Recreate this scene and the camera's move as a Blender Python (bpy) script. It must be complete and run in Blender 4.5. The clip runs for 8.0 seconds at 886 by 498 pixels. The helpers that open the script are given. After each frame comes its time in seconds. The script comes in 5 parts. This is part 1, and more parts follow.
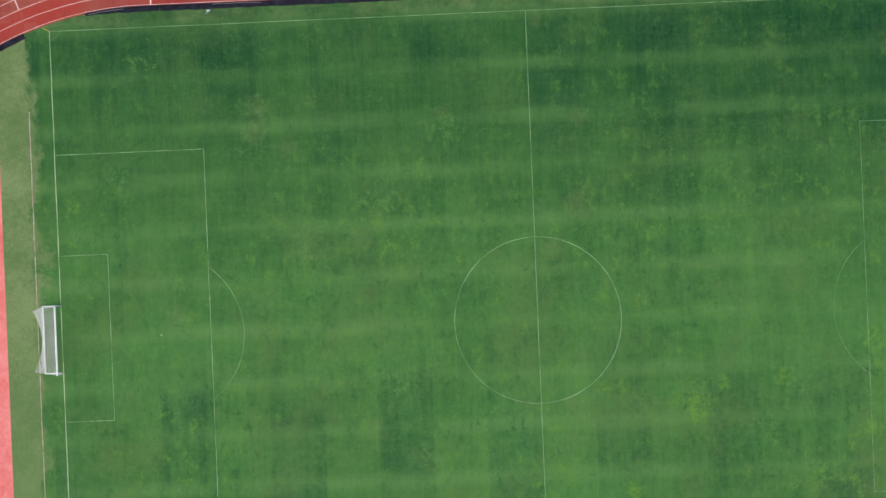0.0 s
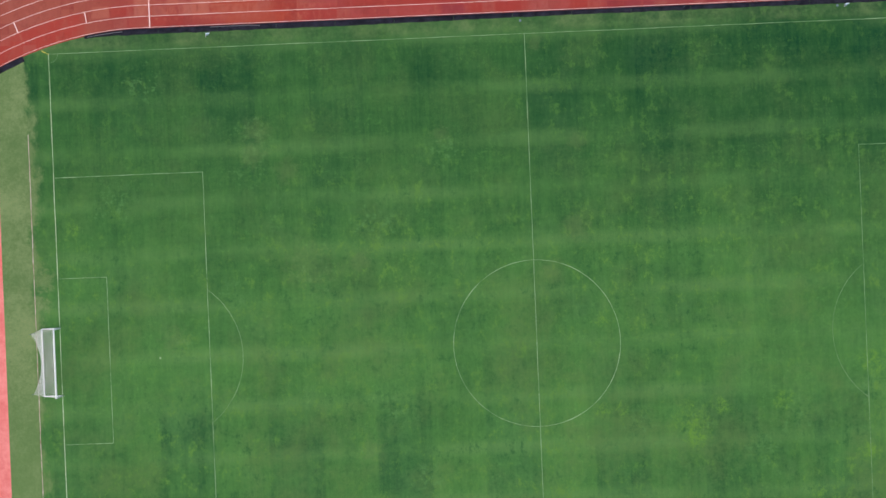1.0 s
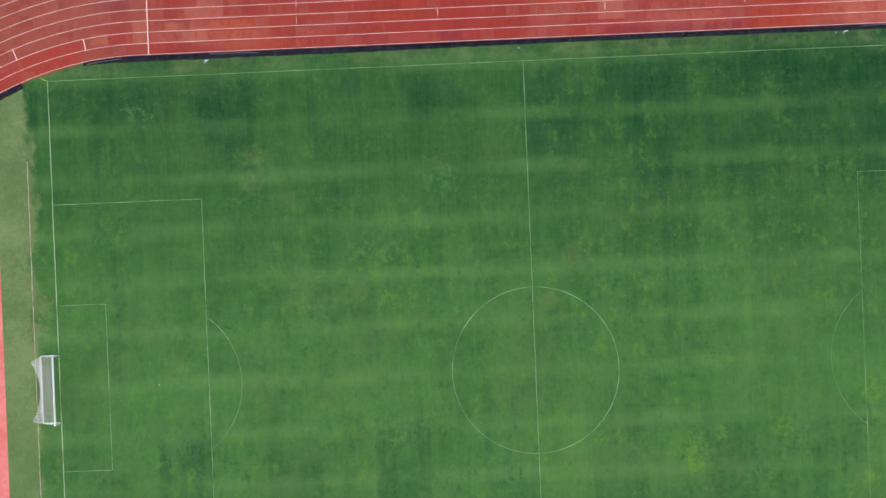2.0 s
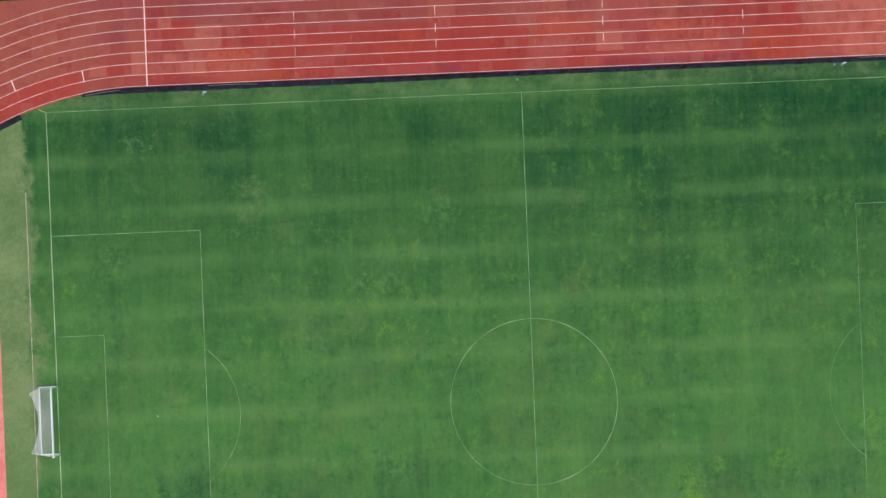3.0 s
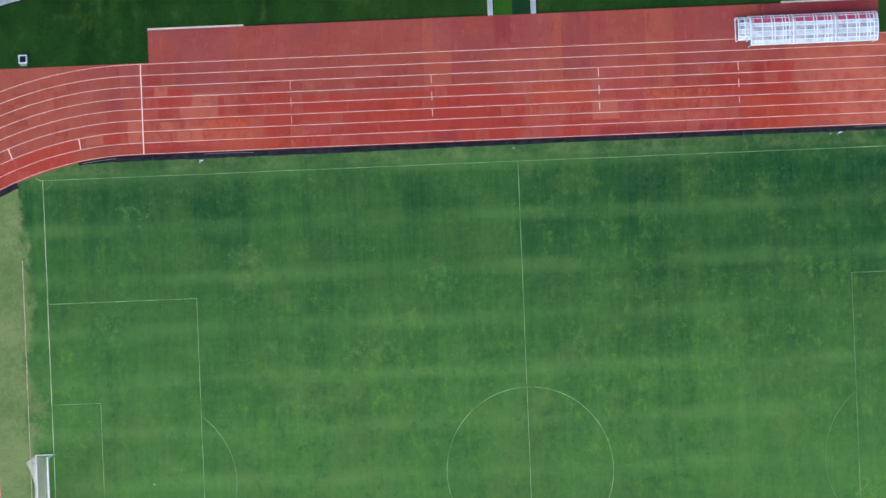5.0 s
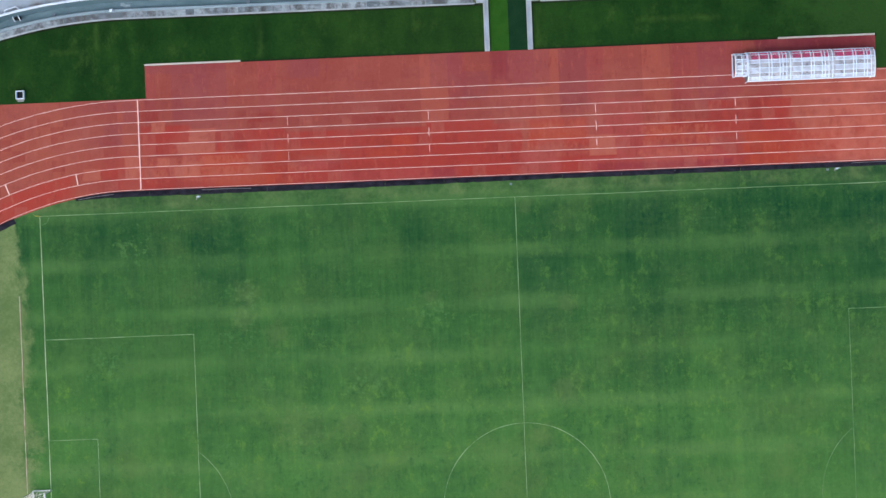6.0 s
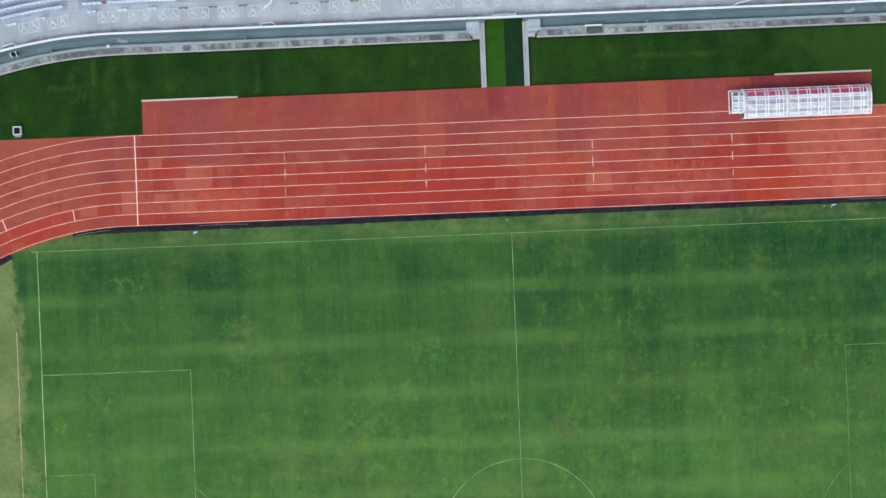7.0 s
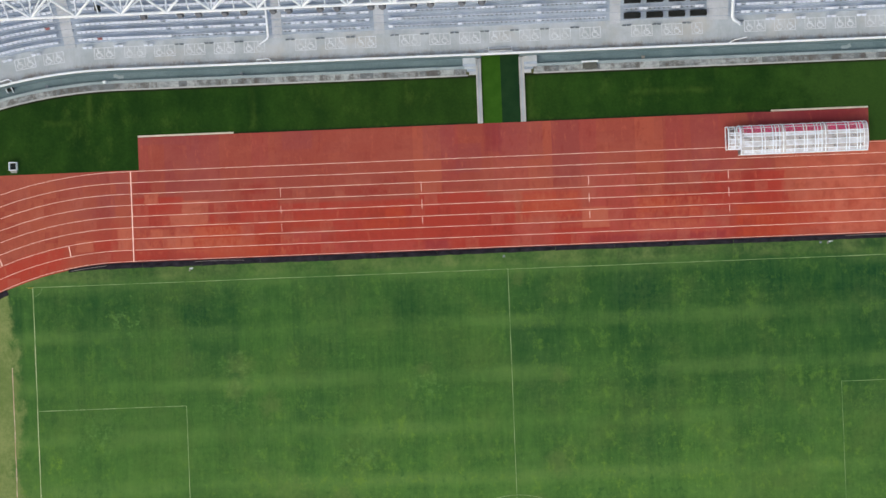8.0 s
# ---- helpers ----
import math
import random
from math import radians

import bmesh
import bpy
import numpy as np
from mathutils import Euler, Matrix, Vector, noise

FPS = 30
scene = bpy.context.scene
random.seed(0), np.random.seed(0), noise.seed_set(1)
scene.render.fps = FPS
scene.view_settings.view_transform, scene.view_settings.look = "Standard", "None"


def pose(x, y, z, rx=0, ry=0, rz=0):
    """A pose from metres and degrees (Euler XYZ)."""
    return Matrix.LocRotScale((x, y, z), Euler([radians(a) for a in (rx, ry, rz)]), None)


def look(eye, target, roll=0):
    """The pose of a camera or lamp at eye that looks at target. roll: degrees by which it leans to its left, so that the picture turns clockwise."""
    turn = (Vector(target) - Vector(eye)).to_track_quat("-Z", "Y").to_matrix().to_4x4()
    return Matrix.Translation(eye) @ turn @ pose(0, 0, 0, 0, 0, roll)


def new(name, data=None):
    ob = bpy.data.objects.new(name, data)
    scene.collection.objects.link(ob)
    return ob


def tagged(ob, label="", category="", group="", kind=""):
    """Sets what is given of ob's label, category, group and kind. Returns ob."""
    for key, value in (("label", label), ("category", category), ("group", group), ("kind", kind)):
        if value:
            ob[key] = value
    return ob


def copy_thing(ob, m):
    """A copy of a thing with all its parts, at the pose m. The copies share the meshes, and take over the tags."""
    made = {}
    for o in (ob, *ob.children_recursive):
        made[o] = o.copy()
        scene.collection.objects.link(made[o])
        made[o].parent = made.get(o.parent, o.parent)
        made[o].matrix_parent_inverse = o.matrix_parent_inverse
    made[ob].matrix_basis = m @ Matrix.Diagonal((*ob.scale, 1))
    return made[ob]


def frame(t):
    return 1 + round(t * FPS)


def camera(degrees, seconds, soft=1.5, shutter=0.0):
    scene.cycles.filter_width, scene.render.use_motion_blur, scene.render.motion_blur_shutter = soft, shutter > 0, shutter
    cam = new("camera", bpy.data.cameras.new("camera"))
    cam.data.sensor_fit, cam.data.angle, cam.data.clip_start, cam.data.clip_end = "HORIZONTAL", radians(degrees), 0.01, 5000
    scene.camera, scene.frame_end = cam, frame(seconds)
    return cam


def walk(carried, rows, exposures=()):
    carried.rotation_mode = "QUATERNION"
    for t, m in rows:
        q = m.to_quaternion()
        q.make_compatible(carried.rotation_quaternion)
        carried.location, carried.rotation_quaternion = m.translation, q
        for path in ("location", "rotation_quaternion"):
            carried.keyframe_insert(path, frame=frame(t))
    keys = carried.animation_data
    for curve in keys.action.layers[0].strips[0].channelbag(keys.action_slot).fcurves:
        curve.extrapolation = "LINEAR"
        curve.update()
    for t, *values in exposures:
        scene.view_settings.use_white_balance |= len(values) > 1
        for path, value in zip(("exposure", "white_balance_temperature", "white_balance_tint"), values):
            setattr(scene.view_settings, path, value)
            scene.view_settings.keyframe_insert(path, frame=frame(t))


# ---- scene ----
cam = camera(36.0, 8.0, soft=1.5)
PATH = [
    (0.0, -7.825, 8.340, 149.82, -2.375),
    (0.5, -7.686, 9.451, 149.84, -2.395),
    (1.0, -7.611, 10.857, 149.82, -2.353),
    (1.5, -7.494, 12.318, 149.88, -2.365),
    (3.0, -7.043, 17.283, 149.89, -2.335),
    (3.5, -6.878, 19.234, 149.89, -2.299),
    (4.0, -6.739, 20.945, 149.99, -2.319),
    (4.5, -6.548, 22.833, 150.01, -2.318),
    (6.0, -5.859, 28.724, 150.00, -2.320),
    (6.5, -5.587, 30.679, 150.01, -2.305),
    (7.0, -5.343, 32.662, 150.10, -2.295),
    (7.5, -5.066, 34.635, 150.01, -2.286),
    (8.0, -4.768, 36.609, 149.96, -2.271),
]
walk(cam, [(t, pose(x, y, z, -0.080, 0.867, turn)) for t, x, y, z, turn in PATH],
     [(0.0, 0.03, 6680, 10), (1.5, 0.03, 6640, 10), (3.5, 0.03, 6480, 10), (4.5, 0.03, 6250, 10), (6.0, 0.03, 6480, 10), (6.5, 0.03, 6700, 10), (7.0, 0.02, 7200, 10), (7.5, -0.02, 7900, 10.5), (8.0, -0.08, 8300, 10.5)])

# ---- world, sun and exposure ----
world = bpy.data.worlds.new("overcast_sky")
scene.world = world
world.use_nodes = True
wt = world.node_tree
wt.nodes.clear()
sky = wt.nodes.new("ShaderNodeTexSky")
sky.sky_type = "NISHITA"
sky.sun_disc = False
sky.sun_elevation = radians(51)
sky.sun_rotation = radians(220)
sky.air_density, sky.dust_density = 1.0, 4.0
wbg = wt.nodes.new("ShaderNodeBackground")
wbg.inputs["Strength"].default_value = 0.15
wout = wt.nodes.new("ShaderNodeOutputWorld")
wt.links.new(sky.outputs[0], wbg.inputs["Color"])
wt.links.new(wbg.outputs[0], wout.inputs["Surface"])

sun_data = bpy.data.lights.new("sun", "SUN")
sun_data.energy = 1.3
sun_data.angle = radians(90)
sun_data.color = (1.0, 0.95, 0.88)
sun = new("sun", sun_data)
sun.matrix_world = look((-62.0, -74.0, 118.0), (0.0, 0.0, 0.0))


# ---- material tools ----
class Net:
    """A small builder for node materials."""

    def __init__(self, name, rough=0.8, metal=0.0):
        self.mat = bpy.data.materials.new(name)
        self.mat.use_nodes = True
        self.tree = self.mat.node_tree
        self.bsdf = self.tree.nodes["Principled BSDF"]
        self.bsdf.inputs["Roughness"].default_value = rough
        self.bsdf.inputs["Metallic"].default_value = metal
        self.pos = None

    def node(self, kind):
        return self.tree.nodes.new(kind)

    def put(self, socket, value):
        if hasattr(value, "is_linked"):
            self.tree.links.new(value, socket)
        elif isinstance(value, tuple) and len(value) == 3 and socket.type == "RGBA":
            socket.default_value = (*value, 1.0)
        else:
            socket.default_value = value

    def place(self):
        if self.pos is None:
            self.pos = self.node("ShaderNodeNewGeometry").outputs["Position"]
        return self.pos

    def xyz(self):
        n = self.node("ShaderNodeSeparateXYZ")
        self.put(n.inputs[0], self.place())
        return n.outputs

    def do(self, op, a, b=0.0, c=0.0, clamp=False):
        n = self.node("ShaderNodeMath")
        n.operation, n.use_clamp = op, clamp
        for socket, v in zip(n.inputs, (a, b, c)):
            self.put(socket, v)
        return n.outputs[0]

    def step(self, v, lo, hi, out_lo=0.0, out_hi=1.0):
        n = self.node("ShaderNodeMapRange")
        n.interpolation_type = "SMOOTHSTEP"
        for socket, x in zip(n.inputs, (v, lo, hi, out_lo, out_hi)):
            self.put(socket, x)
        return n.outputs[0]

    def noise(self, scale=1.0, stretch=(1, 1, 1), detail=3.0, rough=0.55, shift=0.0):
        m = self.node("ShaderNodeMapping")
        self.put(m.inputs["Vector"], self.place())
        m.inputs["Scale"].default_value = stretch
        m.inputs["Location"].default_value = (shift, shift * 0.7, shift * 0.3)
        n = self.node("ShaderNodeTexNoise")
        self.put(n.inputs["Vector"], m.outputs[0])
        n.inputs["Scale"].default_value = scale
        n.inputs["Detail"].default_value = detail
        n.inputs["Roughness"].default_value = rough
        return n.outputs["Fac"]

    def cells(self, sx, sy, shift=0.0):
        """A random value for each cell of a grid of sx by sy metres."""
        x, y, _ = self.xyz()
        c = self.node("ShaderNodeCombineXYZ")
        self.put(c.inputs[0], self.do("FLOOR", self.do("ADD", self.do("DIVIDE", x, sx), shift)))
        self.put(c.inputs[1], self.do("FLOOR", self.do("DIVIDE", self.do("SUBTRACT", y, 36.35), sy)))
        n = self.node("ShaderNodeTexWhiteNoise")
        n.noise_dimensions = "2D"
        self.put(n.inputs["Vector"], c.outputs[0])
        return n.outputs["Value"]

    def mix(self, fac, a, b):
        n = self.node("ShaderNodeMix")
        n.data_type = "RGBA"
        self.put(n.inputs[0], fac)
        self.put(n.inputs[6], a)
        self.put(n.inputs[7], b)
        return n.outputs[2]

    def spots(self, places):
        """The sum of soft round marks (x, y, radius) with ragged edges."""
        x, y, _ = self.xyz()
        rag = self.do("MULTIPLY", self.do("SUBTRACT", self.noise(1.3, detail=6.0, rough=0.75), 0.5), 3.6)
        total = 0.0
        for px, py, r in places:
            d = self.do("ADD", self.do("POWER", self.do("SUBTRACT", x, px), 2.0), self.do("POWER", self.do("SUBTRACT", y, py), 2.0))
            d = self.do("ADD", self.do("DIVIDE", self.do("SQRT", d), r), rag)
            total = self.do("MAXIMUM", total, self.step(d, 1.3, 0.2))
        return total

    def rects(self, places, soft=0.14, rag_x=1.2, rag_y=0.3):
        """The sum of rectangular patches (x0, x1, y0, y1) with slightly ragged edges."""
        x, y, _ = self.xyz()
        rag = self.do("SUBTRACT", self.noise(0.9, detail=6.0, rough=0.75, shift=19.0), 0.5)
        x = self.do("MULTIPLY_ADD", rag, rag_x, x)
        y = self.do("MULTIPLY_ADD", rag, rag_y, y)
        total = 0.0
        for x0, x1, y0, y1 in places:
            dx = self.do("SUBTRACT", (x1 - x0) / 2, self.do("ABSOLUTE", self.do("SUBTRACT", x, (x0 + x1) / 2)))
            dy = self.do("SUBTRACT", (y1 - y0) / 2, self.do("ABSOLUTE", self.do("SUBTRACT", y, (y0 + y1) / 2)))
            total = self.do("MAXIMUM", total, self.step(self.do("MINIMUM", dx, dy), -soft, soft))
        return total

    def bump(self, height, strength=0.3, distance=0.02):
        n = self.node("ShaderNodeBump")
        n.inputs["Strength"].default_value = strength
        n.inputs["Distance"].default_value = distance
        self.put(n.inputs["Height"], height)
        self.tree.links.new(n.outputs[0], self.bsdf.inputs["Normal"])

    def done(self, colour, rough=None):
        self.put(self.bsdf.inputs["Base Color"], colour)
        if rough is not None:
            self.put(self.bsdf.inputs["Roughness"], rough)
        return self.mat


def plain(name, a, b, scale=2.0, rough=0.6, metal=0.0, rough_b=None, bump=0.0, fine=12.0, gloss=0.5):
    """Two tones mixed by coarse and fine noise."""
    g = Net(name, rough, metal)
    g.bsdf.inputs["Specular IOR Level"].default_value = gloss
    fac = g.do("ADD", g.do("MULTIPLY", g.noise(scale, detail=5.0), 0.7), g.do("MULTIPLY", g.noise(fine, shift=3.0), 0.3))
    fac = g.step(fac, 0.32, 0.68)
    if bump:
        g.bump(g.noise(fine, shift=5.0), bump)
    return g.done(g.mix(fac, a, b), g.step(fac, 0.0, 1.0, rough, rough_b if rough_b is not None else rough))


def make_pitch_grass():
    g = Net("pitch_grass", 0.95)
    g.bsdf.inputs["Specular IOR Level"].default_value = 0.15
    x, y, _ = g.xyz()
    wob = g.do("MULTIPLY", g.do("SUBTRACT", g.noise(0.5, (0.4, 1.6, 1), detail=4.0, shift=9.0), 0.5), 1.4)
    big = g.noise(0.035, detail=2.0, shift=5.0)
    mid = g.noise(0.16, detail=5.0, rough=0.65, shift=17.0)
    streak = g.noise(1.0, (1.9, 0.42, 1), detail=5.0, rough=0.75)
    grain = g.noise(2.3, detail=6.0, rough=0.8, shift=2.0)
    # columns of the mower, six metres wide, that change places on the far half; each square is cut a little differently
    half = g.step(g.do("ADD", y, wob), -0.6, 0.6, -1.0, 1.0)
    wave = g.do("SINE", g.do("MULTIPLY", g.do("ADD", x, g.do("MULTIPLY", wob, 0.12)), math.pi / 5.98))
    col = g.step(g.do("MULTIPLY", wave, half), -0.10, 0.10)
    square = g.node("ShaderNodeCombineXYZ")
    g.put(square.inputs[0], g.do("FLOOR", g.do("DIVIDE", x, 5.98)))
    g.put(square.inputs[1], g.do("FLOOR", g.do("DIVIDE", y, 5.667)))
    pick = g.node("ShaderNodeTexWhiteNoise")
    pick.noise_dimensions = "2D"
    g.put(pick.inputs["Vector"], square.outputs[0])
    col = g.do("MULTIPLY", col, g.step(pick.outputs["Value"], 0.0, 1.0, 0.35, 1.0))
    worn_cut = g.do("MAXIMUM", g.step(y, -2.0, -9.0), g.step(y, 18.0, 28.0, 0.0, 0.5))
    worn_cut = g.do("MULTIPLY", g.do("MAXIMUM", worn_cut, 0.32), g.step(g.noise(0.07, detail=3.0, shift=440.0), 0.34, 0.6, 0.3, 1.0))
    col = g.do("MULTIPLY", col, worn_cut)
    # thin pale bands where its rows overlap
    near = g.do("PINGPONG", g.do("ADD", y, g.do("ADD", g.do("MULTIPLY", wob, 0.4), 56.67)), 2.8333)
    band = g.step(near, 1.35, 0.1)
    band = g.do("MULTIPLY", band, g.step(g.noise(0.075, (1, 2.0, 1), detail=3.0, shift=31.0), 0.36, 0.64, 0.22, 1.0))
    cross = g.noise(1.0, (0.12, 0.9, 1), detail=3.0, rough=0.6, shift=40.0)
    north = g.step(g.do("ADD", y, g.do("MULTIPLY", g.do("SUBTRACT", big, 0.5), 30.0)), -4.0, 32.0)
    tone = g.do("MULTIPLY_ADD", g.do("SUBTRACT", mid, 0.5), g.step(y, 5.0, 30.0, 0.95, 0.6), 0.67)
    tone = g.do("MULTIPLY_ADD", g.do("SUBTRACT", big, 0.5), 0.5, tone)
    tone = g.do("MULTIPLY_ADD", north, -0.42, g.do("ADD", tone, 0.03))
    tone = g.do("MULTIPLY_ADD", g.step(g.do("ADD", y, wob), 27.4, 29.4), g.step(x, -26.0, -34.0, -0.05, -0.12), tone)
    tone = g.do("MULTIPLY_ADD", g.do("MULTIPLY", north, g.step(x, -6.0, 14.0)), -0.16, tone)
    tone = g.do("MULTIPLY_ADD", col, g.do("MULTIPLY_ADD", north, 0.08, -0.30), tone)
    tone = g.do("MULTIPLY_ADD", g.do("MULTIPLY", g.step(y, 2.0, -16.0), g.step(x, 4.0, 22.0)), -0.14, tone)
    tone = g.do("MULTIPLY_ADD", band, 0.29, tone)
    lush = g.rects([(12.0, 17.9, 23.2, 33.6), (12.0, 17.9, 17.6, 22.2), (23.9, 29.9, 23.2, 33.6), (-12.0, -6.0, 28.9, 33.6), (-35.9, -29.9, 28.9, 33.6), (-47.8, -41.9, 28.9, 33.6),
                    (0.1, 6.0, 23.2, 27.8), (17.9, 23.9, -20.5, -13.0), (-17.9, -12.0, -10.6, -6.2), (-17.9, -12.0, -16.4, -12.0), (6.0, 12.0, -10.6, -6.2)], 1.0, 1.4, 2.6)
    tone = g.do("MULTIPLY_ADD", lush, -0.025, tone)
    # small tufts, in loose clusters, and thinner hollows
    clusters = g.spots([(-30.3, 23.5, 2.6), (-30.7, 20.5, 2.2), (-24.3, 8.2, 2.8), (-16.3, 13.6, 2.0), (-39.0, 1.2, 2.0), (-42.4, 30.1, 2.2), (-9.3, 21.8, 2.0), (-33.3, 6.3, 1.8), (-15.5, -6.4, 2.4),
                        (17.1, -9.8, 2.4), (24.4, -12.4, 2.2), (28.0, -9.0, 2.6), (37.0, -6.0, 2.6), (-12.5, -14.3, 2.2), (10.9, -9.3, 2.0), (-18.2, 14.0, 2.0), (-46.0, 17.0, 2.4)])
    tuft = g.step(g.noise(1.5, detail=6.0, rough=0.75, shift=90.0), 0.53, 0.70)
    tuft = g.do("MULTIPLY", tuft, g.do("MAXIMUM", g.step(g.noise(0.13, detail=4.0, shift=23.0), 0.42, 0.62, 0.2, 1.0), clusters))
    tone = g.do("MULTIPLY_ADD", tuft, 0.34, tone)
    hollow = g.step(g.noise(0.6, (1.3, 0.7, 1), detail=6.0, rough=0.75, shift=120.0), 0.54, 0.74)
    tone = g.do("MULTIPLY_ADD", hollow, g.do("MULTIPLY_ADD", north, 0.16, -0.20), tone)
    tone = g.do("MULTIPLY_ADD", g.do("SUBTRACT", streak, 0.5), 0.40, tone)
    tone = g.do("MULTIPLY_ADD", g.do("SUBTRACT", cross, 0.5), 0.28, tone)
    swath = g.noise(1.0, (3.2, 0.05, 1), detail=3.0, rough=0.7, shift=150.0)
    tone = g.do("MULTIPLY_ADD", g.do("SUBTRACT", swath, 0.5), 0.26, tone)
    drawn = g.noise(1.0, (0.62, 0.035, 1), detail=3.0, rough=0.6, shift=470.0)
    tone = g.do("MULTIPLY_ADD", g.do("SUBTRACT", drawn, 0.5), g.do("MULTIPLY_ADD", north, -0.25, 0.55), tone)
    blade = g.noise(1.0, (3.4, 0.7, 1), detail=4.0, rough=0.7, shift=190.0)
    tone = g.do("MULTIPLY_ADD", g.do("SUBTRACT", blade, 0.5), g.do("MULTIPLY_ADD", north, -0.08, 0.22), tone)
    tone = g.do("MULTIPLY_ADD", g.do("SUBTRACT", grain, 0.5), g.do("MULTIPLY_ADD", north, -0.24, 0.58), tone)
    fleck = g.step(g.noise(3.4, detail=3.0, rough=0.6, shift=330.0), 0.64, 0.74)
    tone = g.do("MULTIPLY_ADD", g.do("MULTIPLY", fleck, g.step(mid, 0.4, 0.6, 0.3, 1.0)), 0.24, tone)
    tone = g.do("MULTIPLY_ADD", tone, 0.68, 0.095, clamp=True)
    colour = g.mix(tone, (0.006, 0.056, 0.020), (0.102, 0.276, 0.064))
    colour = g.mix(g.do("MULTIPLY", col, 0.5), colour, g.mix(tone, (0.006, 0.054, 0.026), (0.082, 0.240, 0.072)))
    grey = g.step(g.do("ADD", g.noise(0.2, detail=6.0, rough=0.7, shift=170.0), g.do("MULTIPLY", g.do("SUBTRACT", streak, 0.5), 0.25)), 0.46, 0.72, 0.0, 0.26)
    grey = g.do("MAXIMUM", grey, g.do("MULTIPLY", band, 0.3))
    colour = g.mix(grey, colour, g.mix(tone, (0.024, 0.080, 0.034), (0.138, 0.268, 0.100)))
    # drier, olive growth in broad drifts and along the mower's bands
    dry = g.step(g.do("ADD", g.noise(0.11, detail=6.0, rough=0.65, shift=60.0), g.do("MULTIPLY", g.do("SUBTRACT", grain, 0.5), 0.35)), 0.44, 0.70, 0.0, g.step(y, 14.0, -4.0, 0.38, 0.58))
    dry = g.do("MAXIMUM", dry, g.do("MULTIPLY", band, g.step(grain, 0.35, 0.65, 0.0, 0.30)))
    colour = g.mix(g.do("MULTIPLY", dry, g.step(north, 0.0, 1.0, 1.0, 0.7)), colour, (0.098, 0.180, 0.056))
    # lush yellow-green clumps and dark hollows, thick in loose drifts
    clump = g.noise(0.75, (1.15, 0.8, 1), detail=7.0, rough=0.78, shift=260.0)
    drift = g.do("MAXIMUM", clusters, g.step(g.noise(0.06, detail=4.0, shift=280.0), 0.36, 0.62, 0.3, 1.0))
    fade = g.step(north, 0.2, 1.0, 1.0, 0.45)
    colour = g.mix(g.do("MULTIPLY", g.do("MULTIPLY", drift, fade), g.step(clump, 0.52, 0.66, 0.0, 0.9)), colour, (0.102, 0.236, 0.046))
    colour = g.mix(g.do("MULTIPLY", drift, g.step(clump, 0.47, 0.34, 0.0, g.step(north, 0.2, 1.0, 0.7, 0.3))), colour, (0.022, 0.104, 0.032))
    leafy = g.noise(1.15, detail=5.0, rough=0.7, shift=510.0)
    colour = g.mix(g.do("MULTIPLY", clusters, g.step(leafy, 0.52, 0.62, 0.0, 0.6)), colour, (0.094, 0.235, 0.072))
    colour = g.mix(g.do("MULTIPLY", clusters, g.step(leafy, 0.46, 0.36, 0.0, 0.5)), colour, (0.018, 0.098, 0.034))
    weeds = g.spots([(16.5, -9.0, 2.0), (17.0, -11.0, 1.2), (20.0, -7.6, 1.1), (26.8, -7.1, 1.1), (36.9, -3.5, 1.8), (36.1, -13.4, 1.0), (-11.4, -4.2, 0.9), (7.1, 2.3, 1.0),
                     (7.0, -7.6, 0.8), (9.0, -7.4, 0.7), (9.6, -19.2, 1.2), (30.2, -17.5, 1.0), (-50.4, 14.6, 0.8)])
    colour = g.mix(g.do("MULTIPLY", weeds, g.step(g.do("ADD", g.do("MULTIPLY", grain, 0.5), g.do("MULTIPLY", clump, 0.5)), 0.44, 0.58, 0.0, 0.85)), colour, (0.112, 0.262, 0.040))
    thin = g.spots([(-24.6, 9.4, 2.8), (-30.4, 22.0, 1.5), (-19.0, 9.8, 1.2), (-18.6, -11.0, 1.4), (-9.7, 23.4, 1.0), (4.7, 12.6, 1.6), (-26.8, 20.0, 1.5), (-39.8, 2.0, 1.6),
                    (-30.0, 24.5, 1.6), (2.0, 7.8, 1.3), (5.2, 22.0, 1.2), (1.0, 33.0, 1.0), (-46.8, -18.0, 1.0)])
    colour = g.mix(g.do("MULTIPLY", thin, 0.21), colour, (0.145, 0.205, 0.080))
    # the dry strip behind the goal line, and the rough verge along the touchline
    edge = g.do("ADD", x, g.do("MULTIPLY", g.do("SUBTRACT", g.noise(0.3, (1, 0.7, 1), detail=6.0, rough=0.65, shift=70.0), 0.5), 7.0))
    strip = g.do("MAXIMUM", g.step(edge, -54.2, -55.4), g.do("MULTIPLY", g.spots([(-54.3, 9.2, 1.5), (-54.7, 6.4, 1.2)]), 0.9))
    strip = g.do("MULTIPLY", strip, g.do("SUBTRACT", 1.0, g.do("MULTIPLY", g.spots([(-54.1, 14.0, 1.8), (-53.8, 31.0, 1.6)]), 0.9)))
    side = g.step(g.do("ADD", y, g.do("MULTIPLY", wob, 0.6)), 34.0, 34.9)
    pale = g.mix(g.step(g.do("ADD", g.do("MULTIPLY", grain, 0.5), g.do("MULTIPLY", mid, 0.5)), 0.35, 0.65), (0.110, 0.195, 0.068), (0.215, 0.290, 0.125))
    pale = g.mix(g.step(y, 2.0, -20.0, 0.0, 0.55), pale, (0.130, 0.225, 0.075))
    colour = g.mix(g.do("MULTIPLY", strip, 0.9), colour, pale)
